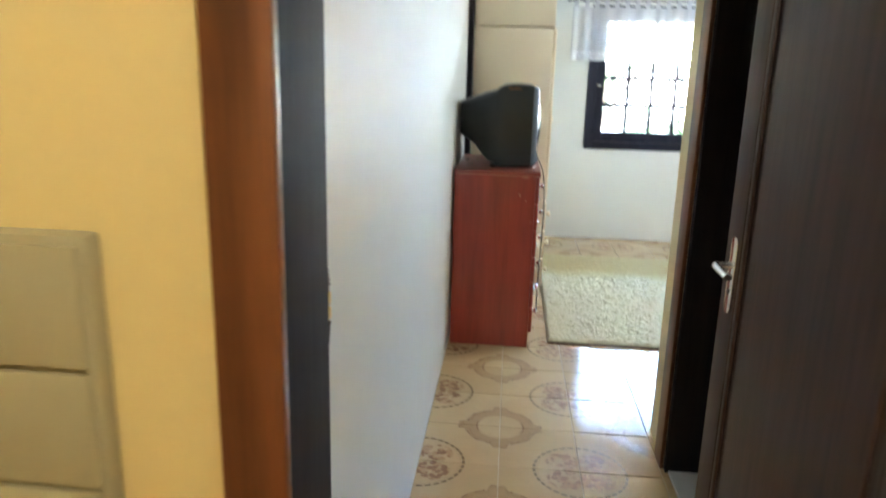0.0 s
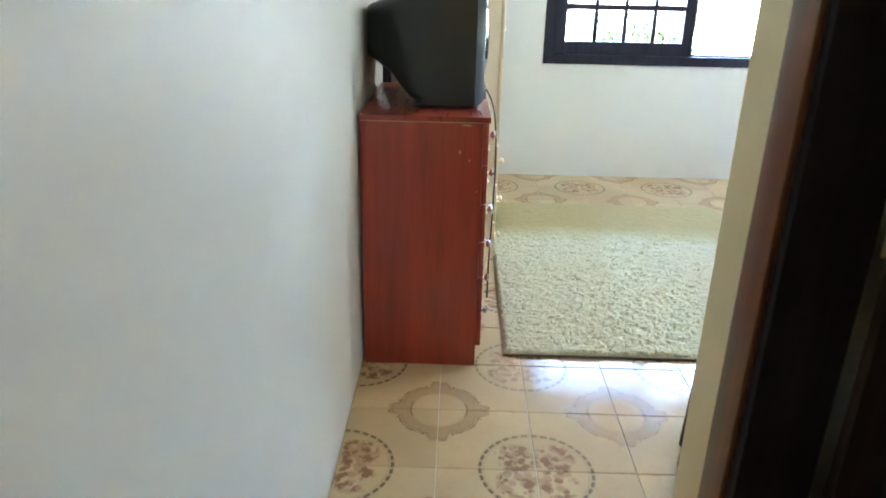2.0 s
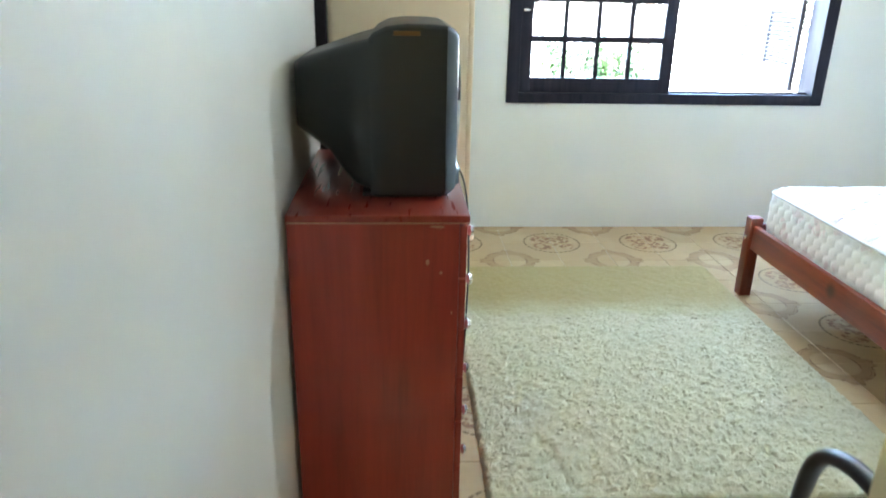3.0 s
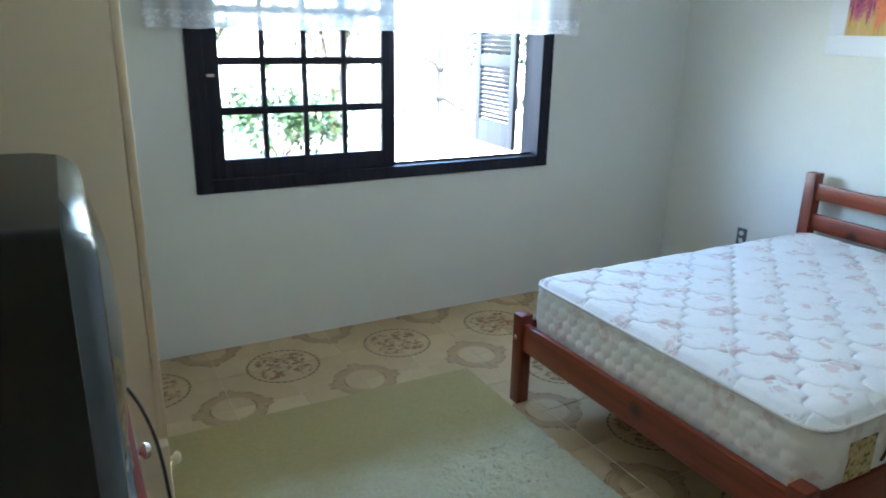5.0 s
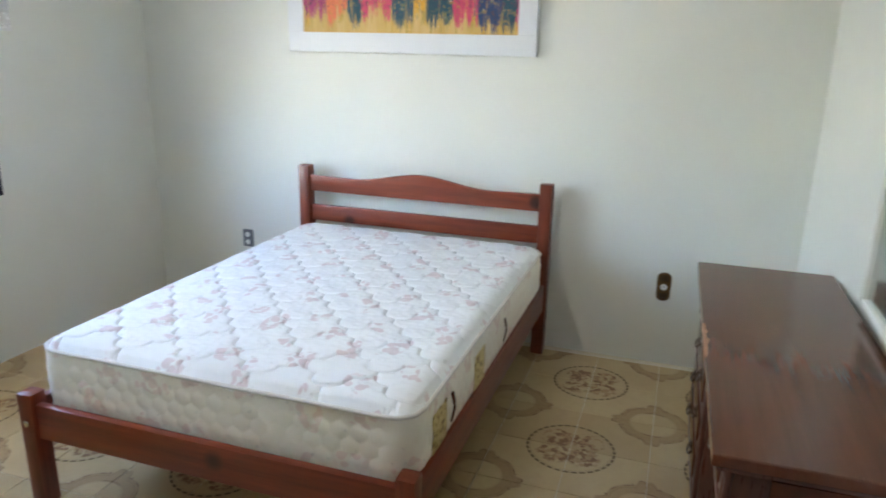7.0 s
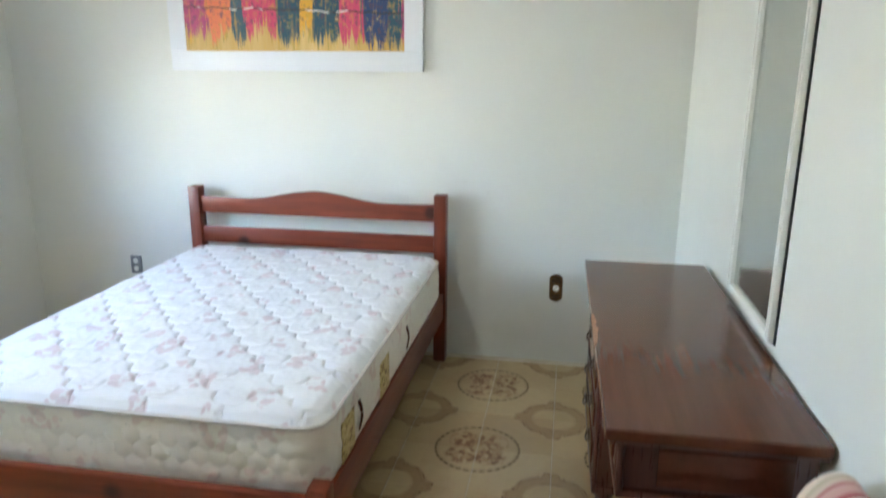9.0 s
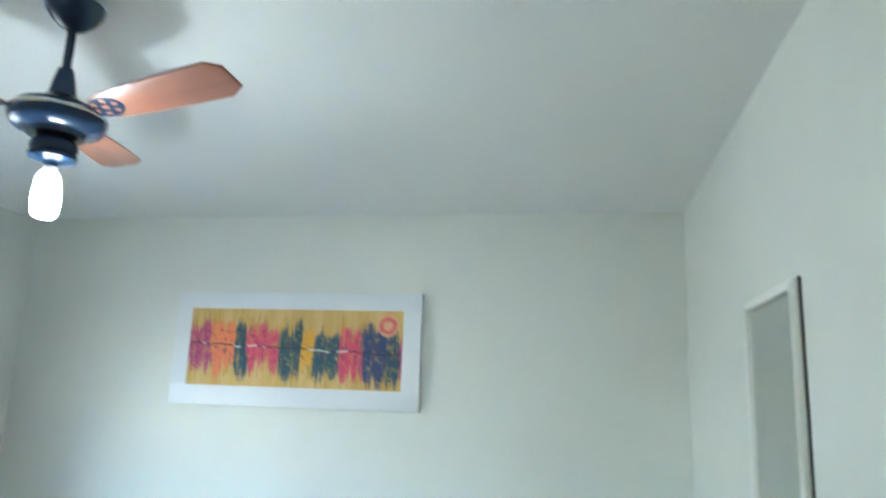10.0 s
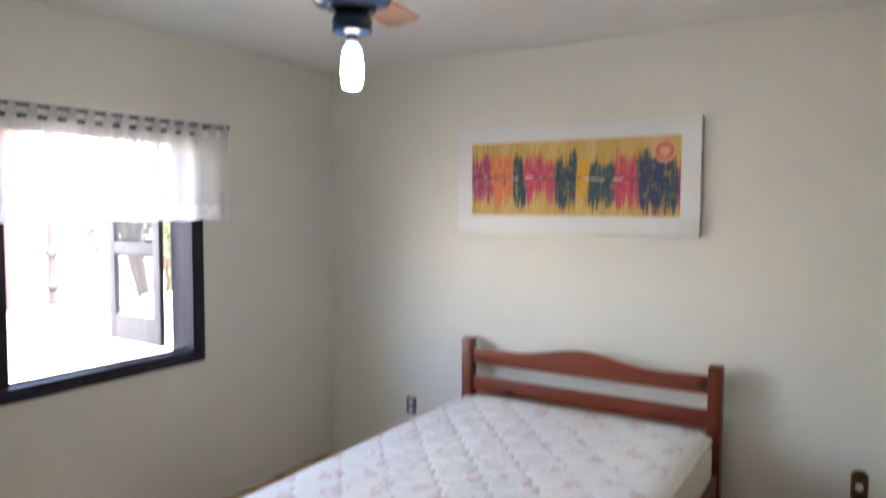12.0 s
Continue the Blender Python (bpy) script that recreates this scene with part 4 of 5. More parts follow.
def rounded(u, v):
    x, y = u * L2, v * W2
    cx, cy = max(-L2 + RC, min(L2 - RC, x)), max(-W2 + RC, min(W2 - RC, y))
    dx, dy = x - cx, y - cy
    if abs(dx) > 1e-9 and abs(dy) > 1e-9:
        m = max(abs(dx), abs(dy)) / math.hypot(dx, dy)
        dx, dy = dx * m, dy * m
    return cx + dx, cy + dy


def quilt(x, y):
    c = 0.250
    p, q = 0.86 * x + y, 0.86 * x - y
    a = p / c + 0.125 * abs(math.sin(2 * math.pi * q / c))
    b = q / c + 0.125 * abs(math.sin(2 * math.pi * p / c))
    d = min(abs(a - math.floor(a) - 0.5), abs(b - math.floor(b) - 0.5))
    return 0.013 * (1 - math.exp(-d / 0.015)) + 0.005 * (1 - math.exp(-d / 0.08)) + 0.004 * noise.noise((x * 13, y * 13, 0)) + 0.002 * noise.noise((x * 45, y * 45, 2))


def top_grid(flip):
    bm = bmesh.new()
    nu, nv = (440, 330) if not flip else (60, 45)
    g = []
    for i in range(nu + 1):
        row = []
        for j in range(nv + 1):
            u, v = 2 * i / nu - 1, 2 * j / nv - 1
            x, y = rounded(u, v)
            e = min((1 - abs(u)) * L2, (1 - abs(v)) * W2)
            drop = 0.030 * (1 - min(e / 0.075, 1.0)) ** 2
            z = TH - 0.026 + quilt(x, y) * min(e / 0.03, 1.0) + 0.012 - drop
            row.append(bm.verts.new((x, y, z if not flip else 0.012)))
        g.append(row)
    for i in range(nu):
        for j in range(nv):
            bm.faces.new((g[i][j], g[i + 1][j], g[i + 1][j + 1], g[i][j + 1]))
    return bm


def rim(n=1300):
    """Points round the rounded rectangle, with outward normals."""
    per = []
    straight = [((L2, -W2 + RC), (L2, W2 - RC)), ((L2 - RC, W2), (-L2 + RC, W2)), ((-L2, W2 - RC), (-L2, -W2 + RC)), ((-L2 + RC, -W2), (L2 - RC, -W2))]
    corners = [(L2 - RC, W2 - RC, 0), (-L2 + RC, W2 - RC, 90), (-L2 + RC, -W2 + RC, 180), (L2 - RC, -W2 + RC, 270)]
    norms = [(1, 0), (0, 1), (-1, 0), (0, -1)]
    for (a, b), nrm, (cx, cy, a0) in zip(straight, norms, corners):
        m = int(n * math.dist(a, b) / 6.2)
        for k in range(m):
            per.append((a[0] + (b[0] - a[0]) * k / m, a[1] + (b[1] - a[1]) * k / m, *nrm))
        for k in range(8):
            t = radians(a0 + 90 * k / 8)
            per.append((cx + RC * math.cos(t), cy + RC * math.sin(t), math.cos(t), math.sin(t)))
    return per


part("top_panel", top_grid(False), M["ticking"], mt, "white quilted ticking with pink flowers")
bm = bmesh.new()
per = rim()
rows = 36
vs = []
s = 0.0
for i, (x, y, nx, ny) in enumerate(per):
    if i:
        s += math.hypot(x - per[i - 1][0], y - per[i - 1][1])
    col = []
    for j in range(rows + 1):
        z = 0.010 + (TH - 0.040) * j / rows
        bulge = 0.0
        for r in range(5):
            cz = 0.022 + 0.0485 * r
            off = (s / 0.062 + 0.5 * (r % 2)) % 1.0 - 0.5
            d = math.hypot(off * 0.062, z - cz) / 0.0365
            bulge = max(bulge, 0.0085 * max(0.0, 1 - d * d) ** 0.6)
        bulge *= min(1.0, 4.0 * j / rows, 4.0 * (rows - j) / rows)
        col.append(bm.verts.new((x + nx * (bulge - 0.002), y + ny * (bulge - 0.002), z)))
    vs.append(col)
for i in range(len(vs)):
    a, b = vs[i], vs[(i + 1) % len(vs)]
    for j in range(rows):
        bm.faces.new((a[j], b[j], b[j + 1], a[j + 1]))
part("side_border", bm, M["ticking_side"], mt, "beige quilted border")
part("bottom_panel", top_grid(True), M["ticking_side"], mt)
for z in (0.012, TH - 0.030):
    bm = bmesh.new()
    ring = [[bm.verts.new((x + nx * 0.007 * math.cos(a), y + ny * 0.007 * math.cos(a), z + 0.007 * math.sin(a))) for a in [2 * math.pi * k / 8 for k in range(8)]] for x, y, nx, ny in per[::3]]
    for i in range(len(ring)):
        a, b = ring[i], ring[(i + 1) % len(ring)]
        for k in range(8):
            bm.faces.new((a[k], a[(k + 1) % 8], b[(k + 1) % 8], b[k]))
    part("piping", bm, M["piping"], mt)
for x in (-0.79, -0.34):
    part("label_patch", block(x, x + 0.13, -W2 - 0.0075, -W2 - 0.004, 0.045, 0.18, 0.001), M["label"], mt, "printed brown and gold label")
for x in (-0.60, 0.10):
    part("handle", tube(smooth_path([(x, -W2 - 0.004, 0.17), (x, -W2 - 0.014, 0.12), (x, -W2 - 0.004, 0.065)], 5), 0.012, 8, 0.3), M["vanity"], mt, "dark cord handle")

# ---- picture ----
pic = thing("framed_painting", "colourful abstract city painting in a wide white frame", "painting", pose(WX, 2.425, 1.878))
YA, YB, ZA, ZB = -0.705, 0.705, -0.308, 0.308
ia, ib, ja, jb = -0.608, 0.612, -0.205, 0.215
part("frame_rail", block(-0.040, -0.002, YA, YB, ZA, ja, 0.004), M["white_frame"], pic)
part("frame_rail", block(-0.040, -0.002, YA, YB, jb, ZB, 0.004), M["white_frame"], pic)
part("frame_stile", block(-0.040, -0.002, YA, ia, ja, jb, 0.0), M["white_frame"], pic)
part("frame_stile", block(-0.040, -0.002, ib, YB, ja, jb, 0.0), M["white_frame"], pic)
part("canvas", block(-0.036, -0.004, ia, ib, ja, jb), M["painting"], pic, "abstract canvas in ochre, red and teal", smooth=False)

# ---- mirror ----
mi = thing("wall_mirror", "tall narrow mirror in a white moulded frame", "mirror", pose(2.665, SY, 0.87))
Wm, Hm, fr = 0.255, 1.115, 0.026
part("glass", block(-Wm + fr - 0.005, Wm - fr + 0.005, 0.006, 0.010, fr - 0.005, Hm - fr + 0.005), M["mirror"], mi, "clear mirror glass", smooth=False)
part("backing", block(-Wm - 0.003, Wm + 0.003, 0.0005, 0.0055, -0.003, Hm + 0.003), M["black_plastic"], mi, smooth=False)
for a, b, c, d in ((-Wm, -Wm + fr, 0, Hm), (Wm - fr, Wm, 0, Hm)):
    part("frame_stile", block(a, b, 0.0056, 0.024, c, d, 0.005), M["mirror_frame"], mi)
for c, d in ((0, fr), (Hm - fr, Hm)):
    part("frame_rail", block(-Wm + fr, Wm - fr, 0.0056, 0.0235, c, d, 0.005), M["mirror_frame"], mi)
for a in (-Wm + 0.007, Wm - 0.015):
    part("bead", block(a, a + 0.008, 0.024, 0.028, 0.013, Hm - 0.013, 0.002), M["mirror_frame"], mi)

# ---- vanity ----
va = thing("dressing_table", "polished dark mahogany dressing table with carved drawers", "dressing table", pose(2.62, 0.623, 0, 0, 0, 0.8) @ pose(-2.62, -0.62, 0))
vx0, vx1, vy0, vy1, vz = 1.912, 3.315, 0.388, 0.855, 0.840
px0 = 2.60                              # the drawer pedestal begins here, the knee space before it
part("top", block(vx0, vx1, vy0, vy1, vz - 0.030, vz, 0.006, 3), M["vanity"], va, "polished top with worn front edge", smooth=False)
part("moulding", block(vx0 + 0.008, vx1 - 0.008, vy0 + 0.004, vy1 - 0.010, vz - 0.042, vz - 0.030, 0.004), M["vanity_z"], va)
part("body", block(px0, vx1 - 0.03, vy0 + 0.012, vy1 - 0.045, 0.25, vz - 0.042, 0.004), M["vanity_z"], va)
part("apron", block(vx0 + 0.035, px0, vy0 + 0.012, vy1 - 0.045, 0.665, vz - 0.042, 0.004), M["vanity_z"], va)
part("base_moulding", block(px0 - 0.010, vx1 - 0.018, vy0 + 0.008, vy1 - 0.030, 0.235, 0.262, 0.006), M["vanity_z"], va)
part("base_moulding", block(vx0 + 0.026, px0 - 0.010, vy0 + 0.008, vy1 - 0.032, 0.655, 0.678, 0.006), M["vanity_z"], va)
part("end_panel", block(vx0 + 0.028, vx0 + 0.036, vy0 + 0.06, vy1 - 0.12, 0.690, 0.785, 0.003), M["vanity"], va)
part("side_panel", block(px0 - 0.008, px0, vy0 + 0.07, vy1 - 0.12, 0.30, 0.62, 0.004), M["vanity"], va)
for cx, z0, z1 in ((vx0 + 0.055, 0.675, 0.795), (px0 + 0.030, 0.262, 0.795), (vx1 - 0.060, 0.262, 0.795)):
    bm = bmesh.new()
    for k in range(3):
        lathe([(0.009, z0), (0.011, z0 + 0.012), (0.008, z0 + 0.025), (0.008, z1 - 0.025), (0.011, z1 - 0.012), (0.009, z1)], 10, bm, Matrix.Translation((cx - 0.020 + 0.020 * k, vy1 - 0.040, 0)))
    part("fluted_pilaster", bm, M["vanity_z"], va)
leg = [(0.014, 0.0), (0.020, 0.012), (0.014, 0.030), (0.020, 0.10), (0.028, 0.155), (0.032, 0.175), (0.022, 0.190), (0.034, 0.205), (0.034, 0.236)]
for x in (px0 + 0.045, vx1 - 0.070):
    for y in (vy0 + 0.055, vy1 - 0.075):
        part("leg", lathe(leg, 16, m=Matrix.Translation((x, y, 0))), M["vanity_z"], va, "short turned leg")
tall_leg = [(0.020, 0.0), (0.030, 0.015), (0.020, 0.04), (0.028, 0.20), (0.038, 0.36), (0.044, 0.42), (0.030, 0.44), (0.046, 0.46), (0.030, 0.48), (0.042, 0.52), (0.044, 0.60), (0.030, 0.625), (0.046, 0.64), (0.046, 0.656)]
part("leg", lathe(tall_leg, 18, m=Matrix.Translation((vx0 + 0.085, vy0 + 0.20, 0))), M["vanity_z"], va, "tall turned leg")


def drawer(a, b, c, d, pulls):
    yf = vy1 - 0.046
    dr = part("drawer", block(a, b, yf - 0.02, yf + 0.012, c, d, 0.006), M["vanity_z"], va)
    part("moulding", block(a + 0.022, b - 0.022, yf + 0.012, yf + 0.019, c + 0.022, d - 0.022, 0.005), M["vanity"], dr)
    for t in pulls:
        hx, hz = a * (1 - t) + b * t, (c + d) / 2
        pull = part("pull", tube(smooth_path([(hx - 0.030, yf + 0.018, hz + 0.010), (hx - 0.026, yf + 0.028, hz - 0.006), (hx, yf + 0.031, hz - 0.014), (hx + 0.026, yf + 0.028, hz - 0.006), (hx + 0.030, yf + 0.018, hz + 0.010)], 4), 0.0035, 8), M["dark_bronze"], dr, "ornate dark metal pull")
        part("rosette", lathe([(0.020, 0), (0.016, 0.004), (0.006, 0.008)], 10, m=pose(hx, yf + 0.018, hz + 0.012, -90)), M["dark_bronze"], pull)


for c, d in ((0.270, 0.395), (0.405, 0.530), (0.540, 0.665), (0.675, 0.790)):
    drawer(px0 + 0.065, vx1 - 0.095, c, d, (0.25, 0.75))
drawer(vx0 + 0.090, px0 - 0.005, 0.683, 0.790, (0.25, 0.75))
rng = random.Random(11)
bm = bmesh.new()
row = []
for i in range(19):
    x = 2.40 + 0.25 * i / 18
    y = vy1 - 0.004 - rng.uniform(0.002, 0.014) * math.sin(math.pi * i / 18)
    row.append([bm.verts.new((x, p, q)) for p, q in ((y, vz + 0.0006), (vy1 + 0.0008, vz + 0.0006), (vy1 + 0.0008, vz - 0.018))])
for p, q in zip(row, row[1:]):
    for k in range(2):
        bm.faces.new((p[k], q[k], q[k + 1], p[k + 1]))
part("worn_edge", bm, M["chip"], va, "bare worn front edge", smooth=False)

# ---- armchair ----
ac = thing("armchair", "armchair with black bent arms and striped upholstery", "armchair", pose(1.528, 0.620, 0, 0, 0, 2))
K = M["black_plastic"]
for s in (-1, 1):
    x = 0.325 * s
    part("arm", tube(smooth_path([(x * 1.12, 0.185, 0.0), (x * 1.06, 0.200, 0.25), (x * 1.01, 0.205, 0.48), (x, 0.175, 0.610), (x, 0.08, 0.662), (x, -0.06, 0.655), (x, -0.16, 0.62), (x, -0.205, 0.55)], 7), 0.022, 12, 0.85), K, ac, "black bent armrest")
    part("back_leg", tube(smooth_path([(x * 0.93, -0.225, 0.0), (x * 0.93, -0.205, 0.30), (x * 0.93, -0.205, 0.55), (x * 0.93, -0.215, 0.66)], 6), 0.018, 10), K, ac)
part("stretcher", tube([(-0.30, -0.205, 0.34), (0.30, -0.205, 0.34)], 0.014, 8), K, ac)
part("stretcher", tube([(-0.32, 0.195, 0.345), (0.32, 0.195, 0.345)], 0.014, 8), K, ac)


def bolster(profile, half, rounding):
    """A padded piece: a closed side profile of (y, z) pairs swept along x, drawn in and rounded at both ends."""
    bm = bmesh.new()
    cy = sum(p[0] for p in profile) / len(profile)
    cz = sum(p[1] for p in profile) / len(profile)
    rings = []
    for k in range(41):
        u = math.sin(math.pi / 2 * (-1 + 2 * k / 40))
        e = max(0.0, (abs(u) * half - (half - rounding)) / rounding)
        f = 1 - 0.75 * (1 - math.sqrt(max(0.0, 1 - e * e)))
        rings.append([bm.verts.new((u * half, cy + (y - cy) * f, cz + (z - cz) * f)) for y, z in profile])
    n = len(profile)
    for a, b in zip(rings, rings[1:]):
        for i in range(n):
            bm.faces.new((a[i], a[(i + 1) % n], b[(i + 1) % n], b[i]))
    bm.faces.new(rings[0][::-1])
    bm.faces.new(rings[-1])
    return bm


def closed(points, n=5):
    """A smooth closed line through pairs."""
    m = len(points)
    out = []
    for i in range(m):
        a, b, c, d = (Vector(points[(i + k) % m]) for k in (-1, 0, 1, 2))
        for k in range(n):
            t = k / n
            out.append(tuple(0.5 * ((2 * b) + (c - a) * t + (2 * a - 5 * b + 4 * c - d) * t * t + (3 * b - a - 3 * c + d) * t ** 3)))
    return out


part("seat", bolster(closed([(-0.19, 0.345), (0.14, 0.345), (0.185, 0.385), (0.150, 0.440), (-0.02, 0.455), (-0.18, 0.435)]), 0.290, 0.06), M["stripes"], ac, "striped padded seat")
part("backrest", bolster(closed([(-0.105, 0.46), (-0.112, 0.64), (-0.128, 0.810), (-0.180, 0.880), (-0.230, 0.845), (-0.238, 0.64), (-0.220, 0.46), (-0.16, 0.43)]), 0.290, 0.09), M["stripes"], ac, "striped padded backrest with rolled top")

# ---- rug ----
bm = bmesh.new()
rx, ry = 1.53, 2.03
nx, ny = 170, 220
rng = random.Random(7)
g = []
for i in range(nx + 1):
    row = []
    for j in range(ny + 1):
        u, v = i / nx, j / ny
        e = min(u, 1 - u) * rx, min(v, 1 - v) * ry
        h = 0.020 * min(min(e) / 0.012, 1.0)
        row.append(bm.verts.new((u * rx + rng.uniform(-1, 1) * 0.0035, v * ry + rng.uniform(-1, 1) * 0.0035, 0.003 + h + (rng.uniform(-1, 1) * 0.0045 + 0.005 * noise.noise((u * 30, v * 40, 0))) * (h > 0.01) * (1 - 0.7 * max(0.0, min(1.0, (v * ry - 1.32) / 0.2))))))
    g.append(row)
for i in range(nx):
    for j in range(ny):
        bm.faces.new((g[i][j], g[i + 1][j], g[i + 1][j + 1], g[i][j + 1]))
rug = thing("rug", "pale green shaggy wool rug on the tiles", "rug", pose(0.575, 1.355, 0, 0, 0, 0.0))
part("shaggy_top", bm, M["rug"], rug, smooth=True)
part("binding", tube([(0.0, 0.0, 0.006), (rx, 0.0, 0.006)], 0.006, 8), M["bark"], rug, "dark bound edge")

# ---- ceiling fan ----
fan = thing("ceiling_fan", "navy ceiling fan with copper-brown wooden blades", "ceiling fan", pose(1.985, 2.182, 0))
B = M["fan_blue"]
part("canopy", lathe([(0.016, H - 0.092), (0.030, H - 0.088), (0.054, H - 0.066), (0.068, H - 0.046), (0.072, H - 0.028), (0.066, H - 0.022), (0.020, H - 0.019), (0.018, H)], 28), B, fan)
part("downrod", lathe([(0.011, 2.376), (0.011, H - 0.055)], 14), B, fan)
part("rod_cover", lathe([(0.034, 2.351), (0.026, 2.396), (0.018, 2.428), (0.012, 2.431)], 20), B, fan)
part("motor", lathe([(0.030, 2.244), (0.064, 2.248), (0.070, 2.260), (0.098, 2.268), (0.108, 2.280), (0.112, 2.294), (0.110, 2.310), (0.096, 2.324), (0.060, 2.334), (0.036, 2.356)], 36), B, fan)
part("trim_ring", lathe([(0.1110, 2.298), (0.1135, 2.301), (0.1135, 2.306), (0.1105, 2.309)], 36), M["chrome"], fan, "bright trim ring")
part("lamp_holder", lathe([(0.018, 2.182), (0.030, 2.185), (0.053, 2.192), (0.056, 2.202), (0.050, 2.208), (0.055, 2.216), (0.055, 2.228), (0.048, 2.238), (0.034, 2.248)], 28), B, fan)
part("socket", lathe([(0.015, 2.172), (0.017, 2.176), (0.017, 2.186)], 16), B, fan)


def rosette():
    """A pierced oval bracket: a rim, a small ring and six spokes cut from one plate."""
    bm = bmesh.new()
    n, radii = 36, (0.24, 0.46, 0.80, 1.0)
    rings = [[bm.verts.new((0.152 + 0.050 * r * math.cos(2 * math.pi * k / n), 0.036 * r * math.sin(2 * math.pi * k / n), -0.0055)) for k in range(n)] for r in radii]
    for j in range(3):
        for k in range(n):
            if j == 1 and k % 6 not in (0, 1, 2):
                continue
            q = (k + 1) % n
            bm.faces.new((rings[j][k], rings[j + 1][k], rings[j + 1][q], rings[j][q]))
    bmesh.ops.recalc_face_normals(bm, faces=bm.faces)
    bmesh.ops.solidify(bm, geom=bm.faces[:], thickness=0.005)
    return bm


for ang, rise in ((-100, 4.6), (18, 5.0), (138, 2.2)):
    o = [(0.116, -0.016), (0.126, -0.034), (0.16, -0.045), (0.25, -0.052), (0.38, -0.058), (0.478, -0.059), (0.512, -0.036), (0.515, 0.036), (0.478, 0.059), (0.38, 0.058), (0.25, 0.052), (0.16, 0.045), (0.126, 0.034), (0.116, 0.016)]
    bl = part("blade", prism(o, "z", -0.004, 0.004, 0.0015), M["blade"], fan, "copper-brown wooden blade")
    bl.matrix_local = pose(0, 0, 2.298, 0, 0, ang) @ pose(0, 0, 0.004, -12, -rise)
    part("blade_iron", rosette(), B, bl, "pierced navy bracket")
bu = thing("light_bulb", "lit white bulb hanging under the fan", "bulb", pose(1.985, 2.182, 0))
part("glass", lathe([(0.010, 2.044), (0.022, 2.047), (0.028, 2.058), (0.0305, 2.080), (0.030, 2.110)], 24), M["bulb"], bu)
part("neck", lathe([(0.0298, 2.1105), (0.028, 2.135), (0.023, 2.152), (0.017, 2.160)], 24), M["bulb_neck"], bu, "dimly glowing bulb neck")
part("cap", lathe([(0.015, 2.160), (0.016, 2.172)], 16), M["white_plastic"], bu)

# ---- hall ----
# lamp added out of view to give the hall its warm light
hl = thing("unseen_hall_lamp", "added warm globe lamp, out of view on the hall ceiling", "ceiling lamp", pose(0.6, -3.0, 0))
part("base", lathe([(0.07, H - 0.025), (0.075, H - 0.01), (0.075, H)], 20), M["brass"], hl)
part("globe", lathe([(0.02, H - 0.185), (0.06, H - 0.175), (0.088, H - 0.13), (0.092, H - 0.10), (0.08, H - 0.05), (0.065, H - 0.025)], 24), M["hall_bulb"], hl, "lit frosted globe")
bx = thing("wall_panel", "greyish beige boarded panel fixed to the yellow wall", "wall panel", pose(-0.26, DY0, 0.80))
part("body", block(-0.16, 0.16, -0.030, 0.0, 0.0, 0.55, 0.010), M["box_beige"], bx)
for k in range(4):
    part("board", block(-0.152, 0.152, -0.038, -0.030, 0.010 + 0.134 * k, 0.138 + 0.134 * k, 0.004), M["box_beige"], bx)

# ---- outdoors ----
structure("ground", block(-400, 400, WY + WT + 0.001, 600, -0.4, -0.10), M["yard"], "sunlit grey paved yard", "ground")
# unseen roof edge, added; it holds back steep sky light at the window
structure("added_eave", block(-3, 9, WY + WT + 0.002, 4.95, 2.722, 2.84), M["concrete"], "added pale concrete roof edge, unseen above the window", "roof")
gw = thing("garden_wall", "white plastered garden wall across the yard", "garden wall", kind="structure")
part("wall", block(-14, 22, 13.0, 13.2, -0.11, 1.7), M["outer_wall"], gw)
part("coping", block(-14, 22, 12.97, 13.23, 1.7, 1.76, 0.01), M["concrete"], gw)
lw = thing("low_wall", "low white plastered wall in front of the column", "garden wall", kind="structure")
part("wall", block(3.05, 9.0, 6.78, 6.93, -0.11, 0.80), M["outer_wall"], lw)
part("coping", block(3.03, 9.02, 6.755, 6.955, 0.80, 0.85, 0.01), M["outer_wall"], lw)
cl = thing("garden_column", "maroon painted square column in the yard", "column", pose(3.56, 7.1, 0))
part("shaft", block(-0.078, 0.078, -0.078, 0.078, -0.11, 2.72, 0.012), M["pink"], cl)
part("foot", block(-0.105, 0.105, -0.105, 0.105, -0.11, 0.10, 0.012), M["pink"], cl)
po = thing("clothes_pole", "thin grey iron pole with slanting stays", "pole", pose(4.16, 7.6, 0))
part("pole", tube([(0, 0, -0.11), (0, 0, 3.2)], 0.036, 10), M["grey_iron"], po)
for dx, z, rise in ((-0.45, 1.26, 0.24), (0.45, 1.26, 0.29), (-0.40, 0.95, -0.24), (0.48, 0.95, -0.26)):
    part("stay", tube([(0, 0, z), (dx, 0, z + rise)], 0.020, 8), M["grey_iron"], po)
for z in (0.95, 1.26):
    part("node", lathe([(0.037, z - 0.05), (0.056, z - 0.02), (0.056, z + 0.02), (0.037, z + 0.05)], 10), M["grey_iron"], po)


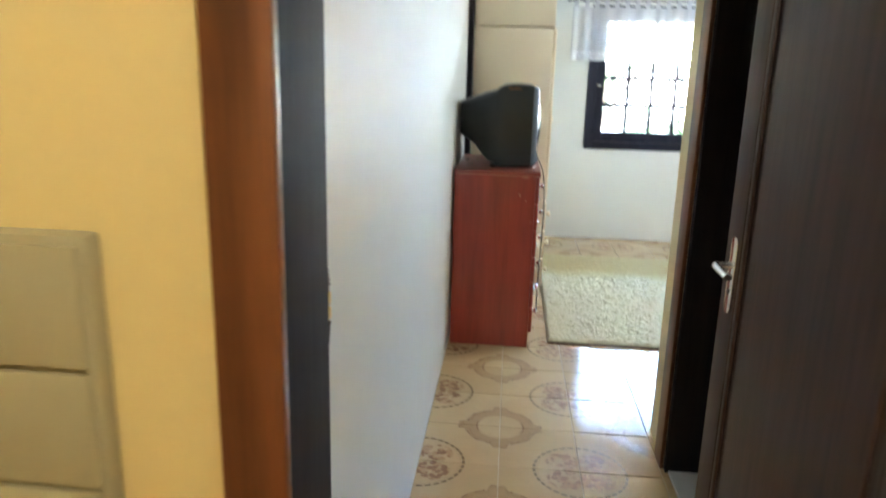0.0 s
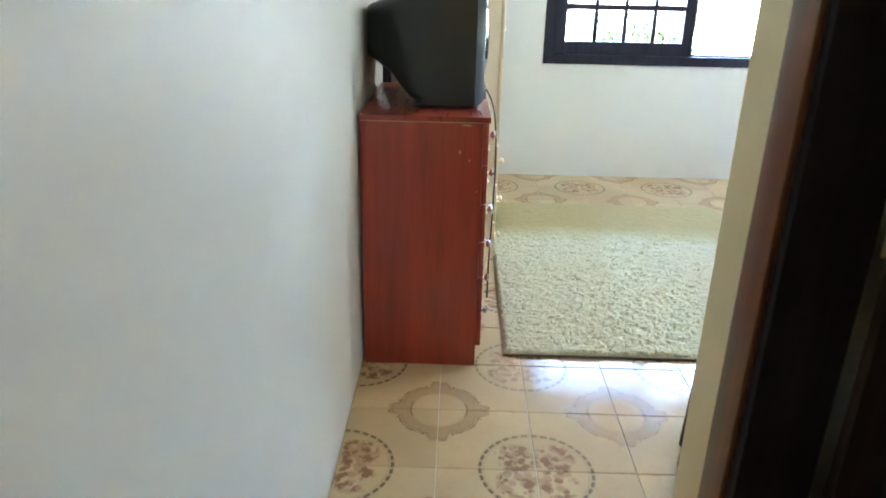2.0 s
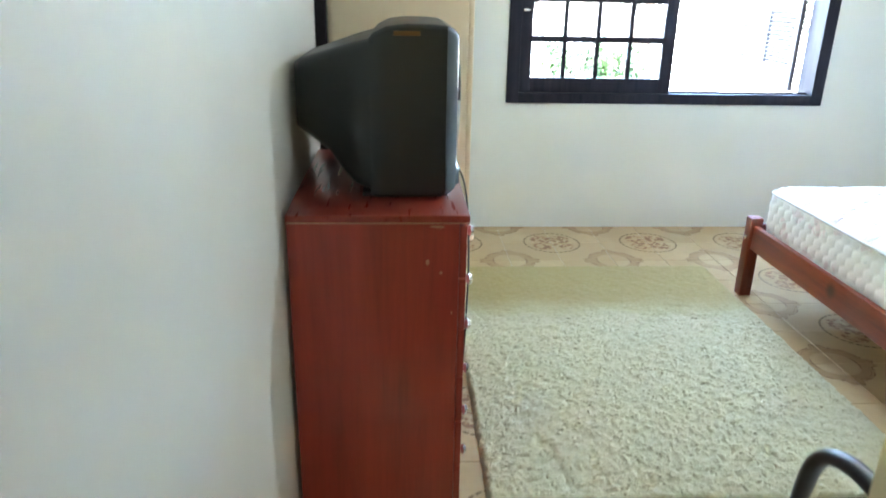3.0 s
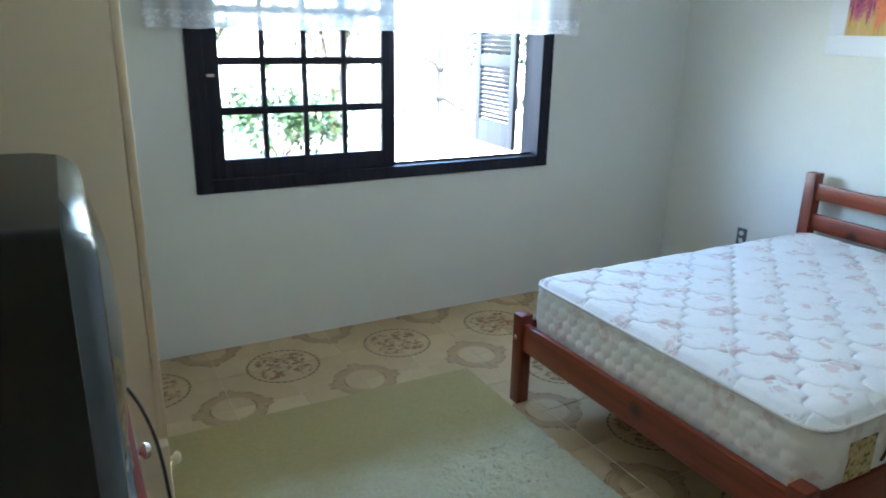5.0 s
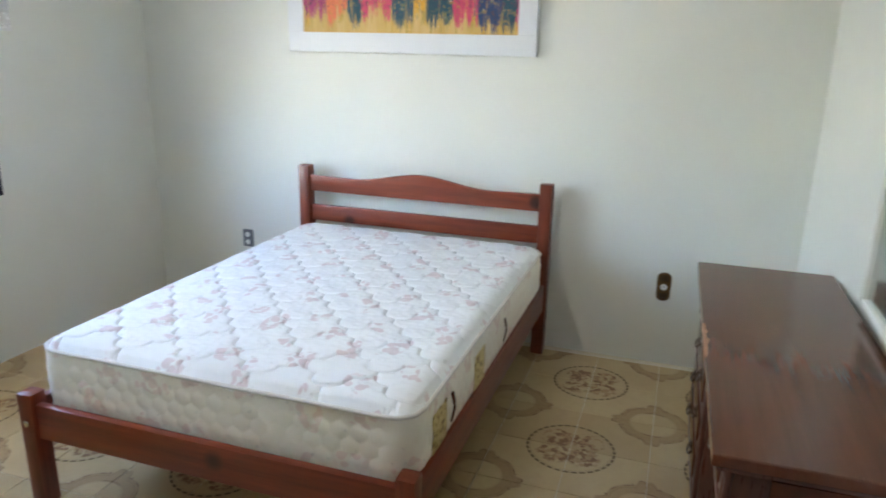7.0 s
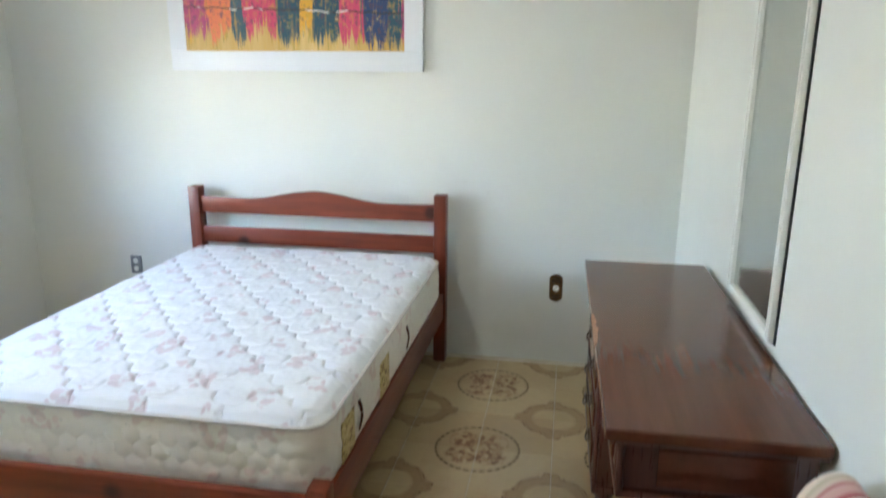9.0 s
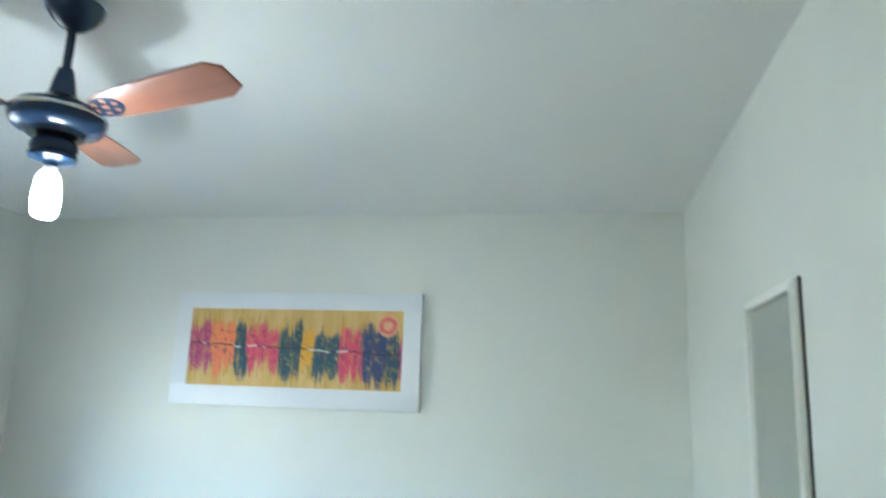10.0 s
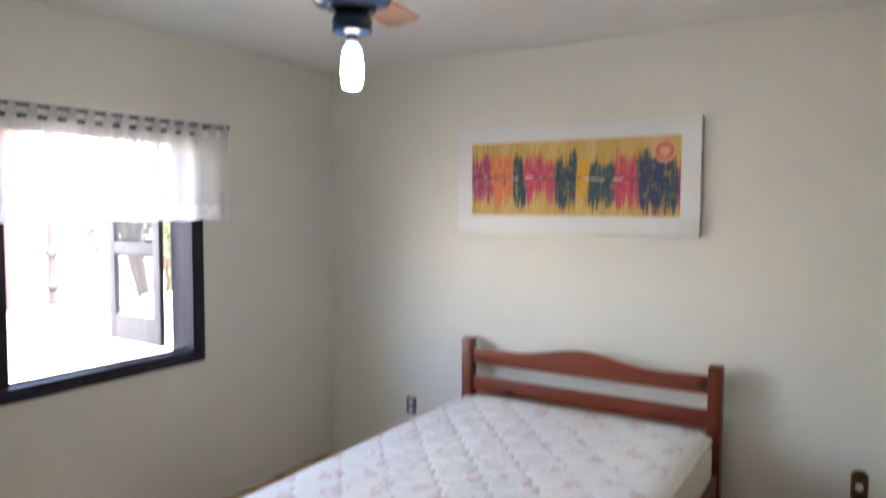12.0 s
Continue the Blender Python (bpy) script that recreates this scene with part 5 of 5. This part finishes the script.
def shrub(name, label, x, y, height, spread, seed, trunk=0.5):
    """A bush or small tree: stems and a ragged crown of single leaves in clumps."""
    r = random.Random(seed)
    t = thing(name, label, "tree" if trunk > 0.8 else "shrub", pose(x, y, -0.11))
    stems = bmesh.new()
    tips = []
    for k in range(7):
        a = r.uniform(0, 2 * math.pi)
        end = Vector((math.cos(a) * spread * r.uniform(0.3, 0.8), math.sin(a) * spread * r.uniform(0.3, 0.8), height * r.uniform(0.6, 0.95)))
        tube(smooth_path([(0, 0, 0), (end.x * 0.15, end.y * 0.15, trunk * 0.8), end], 4), 0.03 * height / 2, 6, 1.0, stems)
        tips.append(end)
    part("trunk", stems, M["bark"], t)
    lv = bmesh.new()
    for k in range(95):
        c = r.choice(tips) + Vector((r.gauss(0, 0.28), r.gauss(0, 0.28), r.gauss(0, 0.2))) * spread
        for q in range(26):
            p = c + Vector((r.gauss(0, 1), r.gauss(0, 1), r.gauss(0, 1))) * 0.13 * spread
            d = Vector((r.gauss(0, 1), r.gauss(0, 1), r.gauss(0, 0.6))).normalized()
            w = d.cross(Vector((0, 0, 1))).normalized() * 0.03
            vv = [lv.verts.new(p), lv.verts.new(p + d * 0.06 + w), lv.verts.new(p + d * 0.13), lv.verts.new(p + d * 0.06 - w)]
            lv.faces.new(vv)
    me = bpy.data.meshes.new("crown")
    lv.to_mesh(me)
    lv.free()
    me.materials.append(M["leaf"])
    o = new("crown", me)
    o.parent = t
    return t


shrub("garden_tree", "leafy green garden tree in sunlight", 4.2, 11.2, 3.0, 1.3, 1, 1.1)
shrub("garden_tree", "leafy green garden tree in sunlight", 2.0, 11.8, 2.8, 1.2, 5, 1.0)
shrub("shrub", "low green garden shrub by the yard wall", 2.9, 9.6, 0.9, 0.7, 2, 0.2)
shrub("shrub", "low green garden shrub by the yard wall", 0.6, 10.4, 1.2, 0.9, 3, 0.2)
shrub("garden_tree", "leafy green garden tree in sunlight", 7.6, 10.4, 3.4, 1.6, 8, 1.2)
shrub("shrub", "low green garden shrub by the yard wall", 6.3, 9.0, 2.2, 1.0, 9, 0.2)

# ---- floor tiles ----
A = 0.32
tb = bmesh.new()
box(tb, -A / 2 + 0.0014, A / 2 - 0.0014, -A / 2 + 0.0014, A / 2 - 0.0014, -0.006, 0.0)
bmesh.ops.bevel(tb, geom=[e for e in tb.edges if all(v.co.z > -0.001 for v in e.verts)], offset=0.0015, segments=1, affect="EDGES")
tile_mesh = bpy.data.meshes.new("tile")
tb.to_mesh(tile_mesh)
tb.free()
tile_mesh.materials.append(M["tile"])
for i in range(-6, 14):
    for j in range(-13, 14):
        x, y = (i + 0.5) * A, (j + 0.5) * A
        room = -0.16 < x < WX + 0.1 and SY - 0.16 < y < WY + 0.16
        passage = -0.16 < x < CX + 0.16 and DY1 - 0.3 < y <= SY - 0.16
        hall = -1.75 < x < 2.75 and -4.0 < y <= DY1 - 0.3
        if not (room or passage or hall):
            continue
        o = new("tile", tile_mesh)
        o.parent = floor
        o.location = (x, y, 0.0)
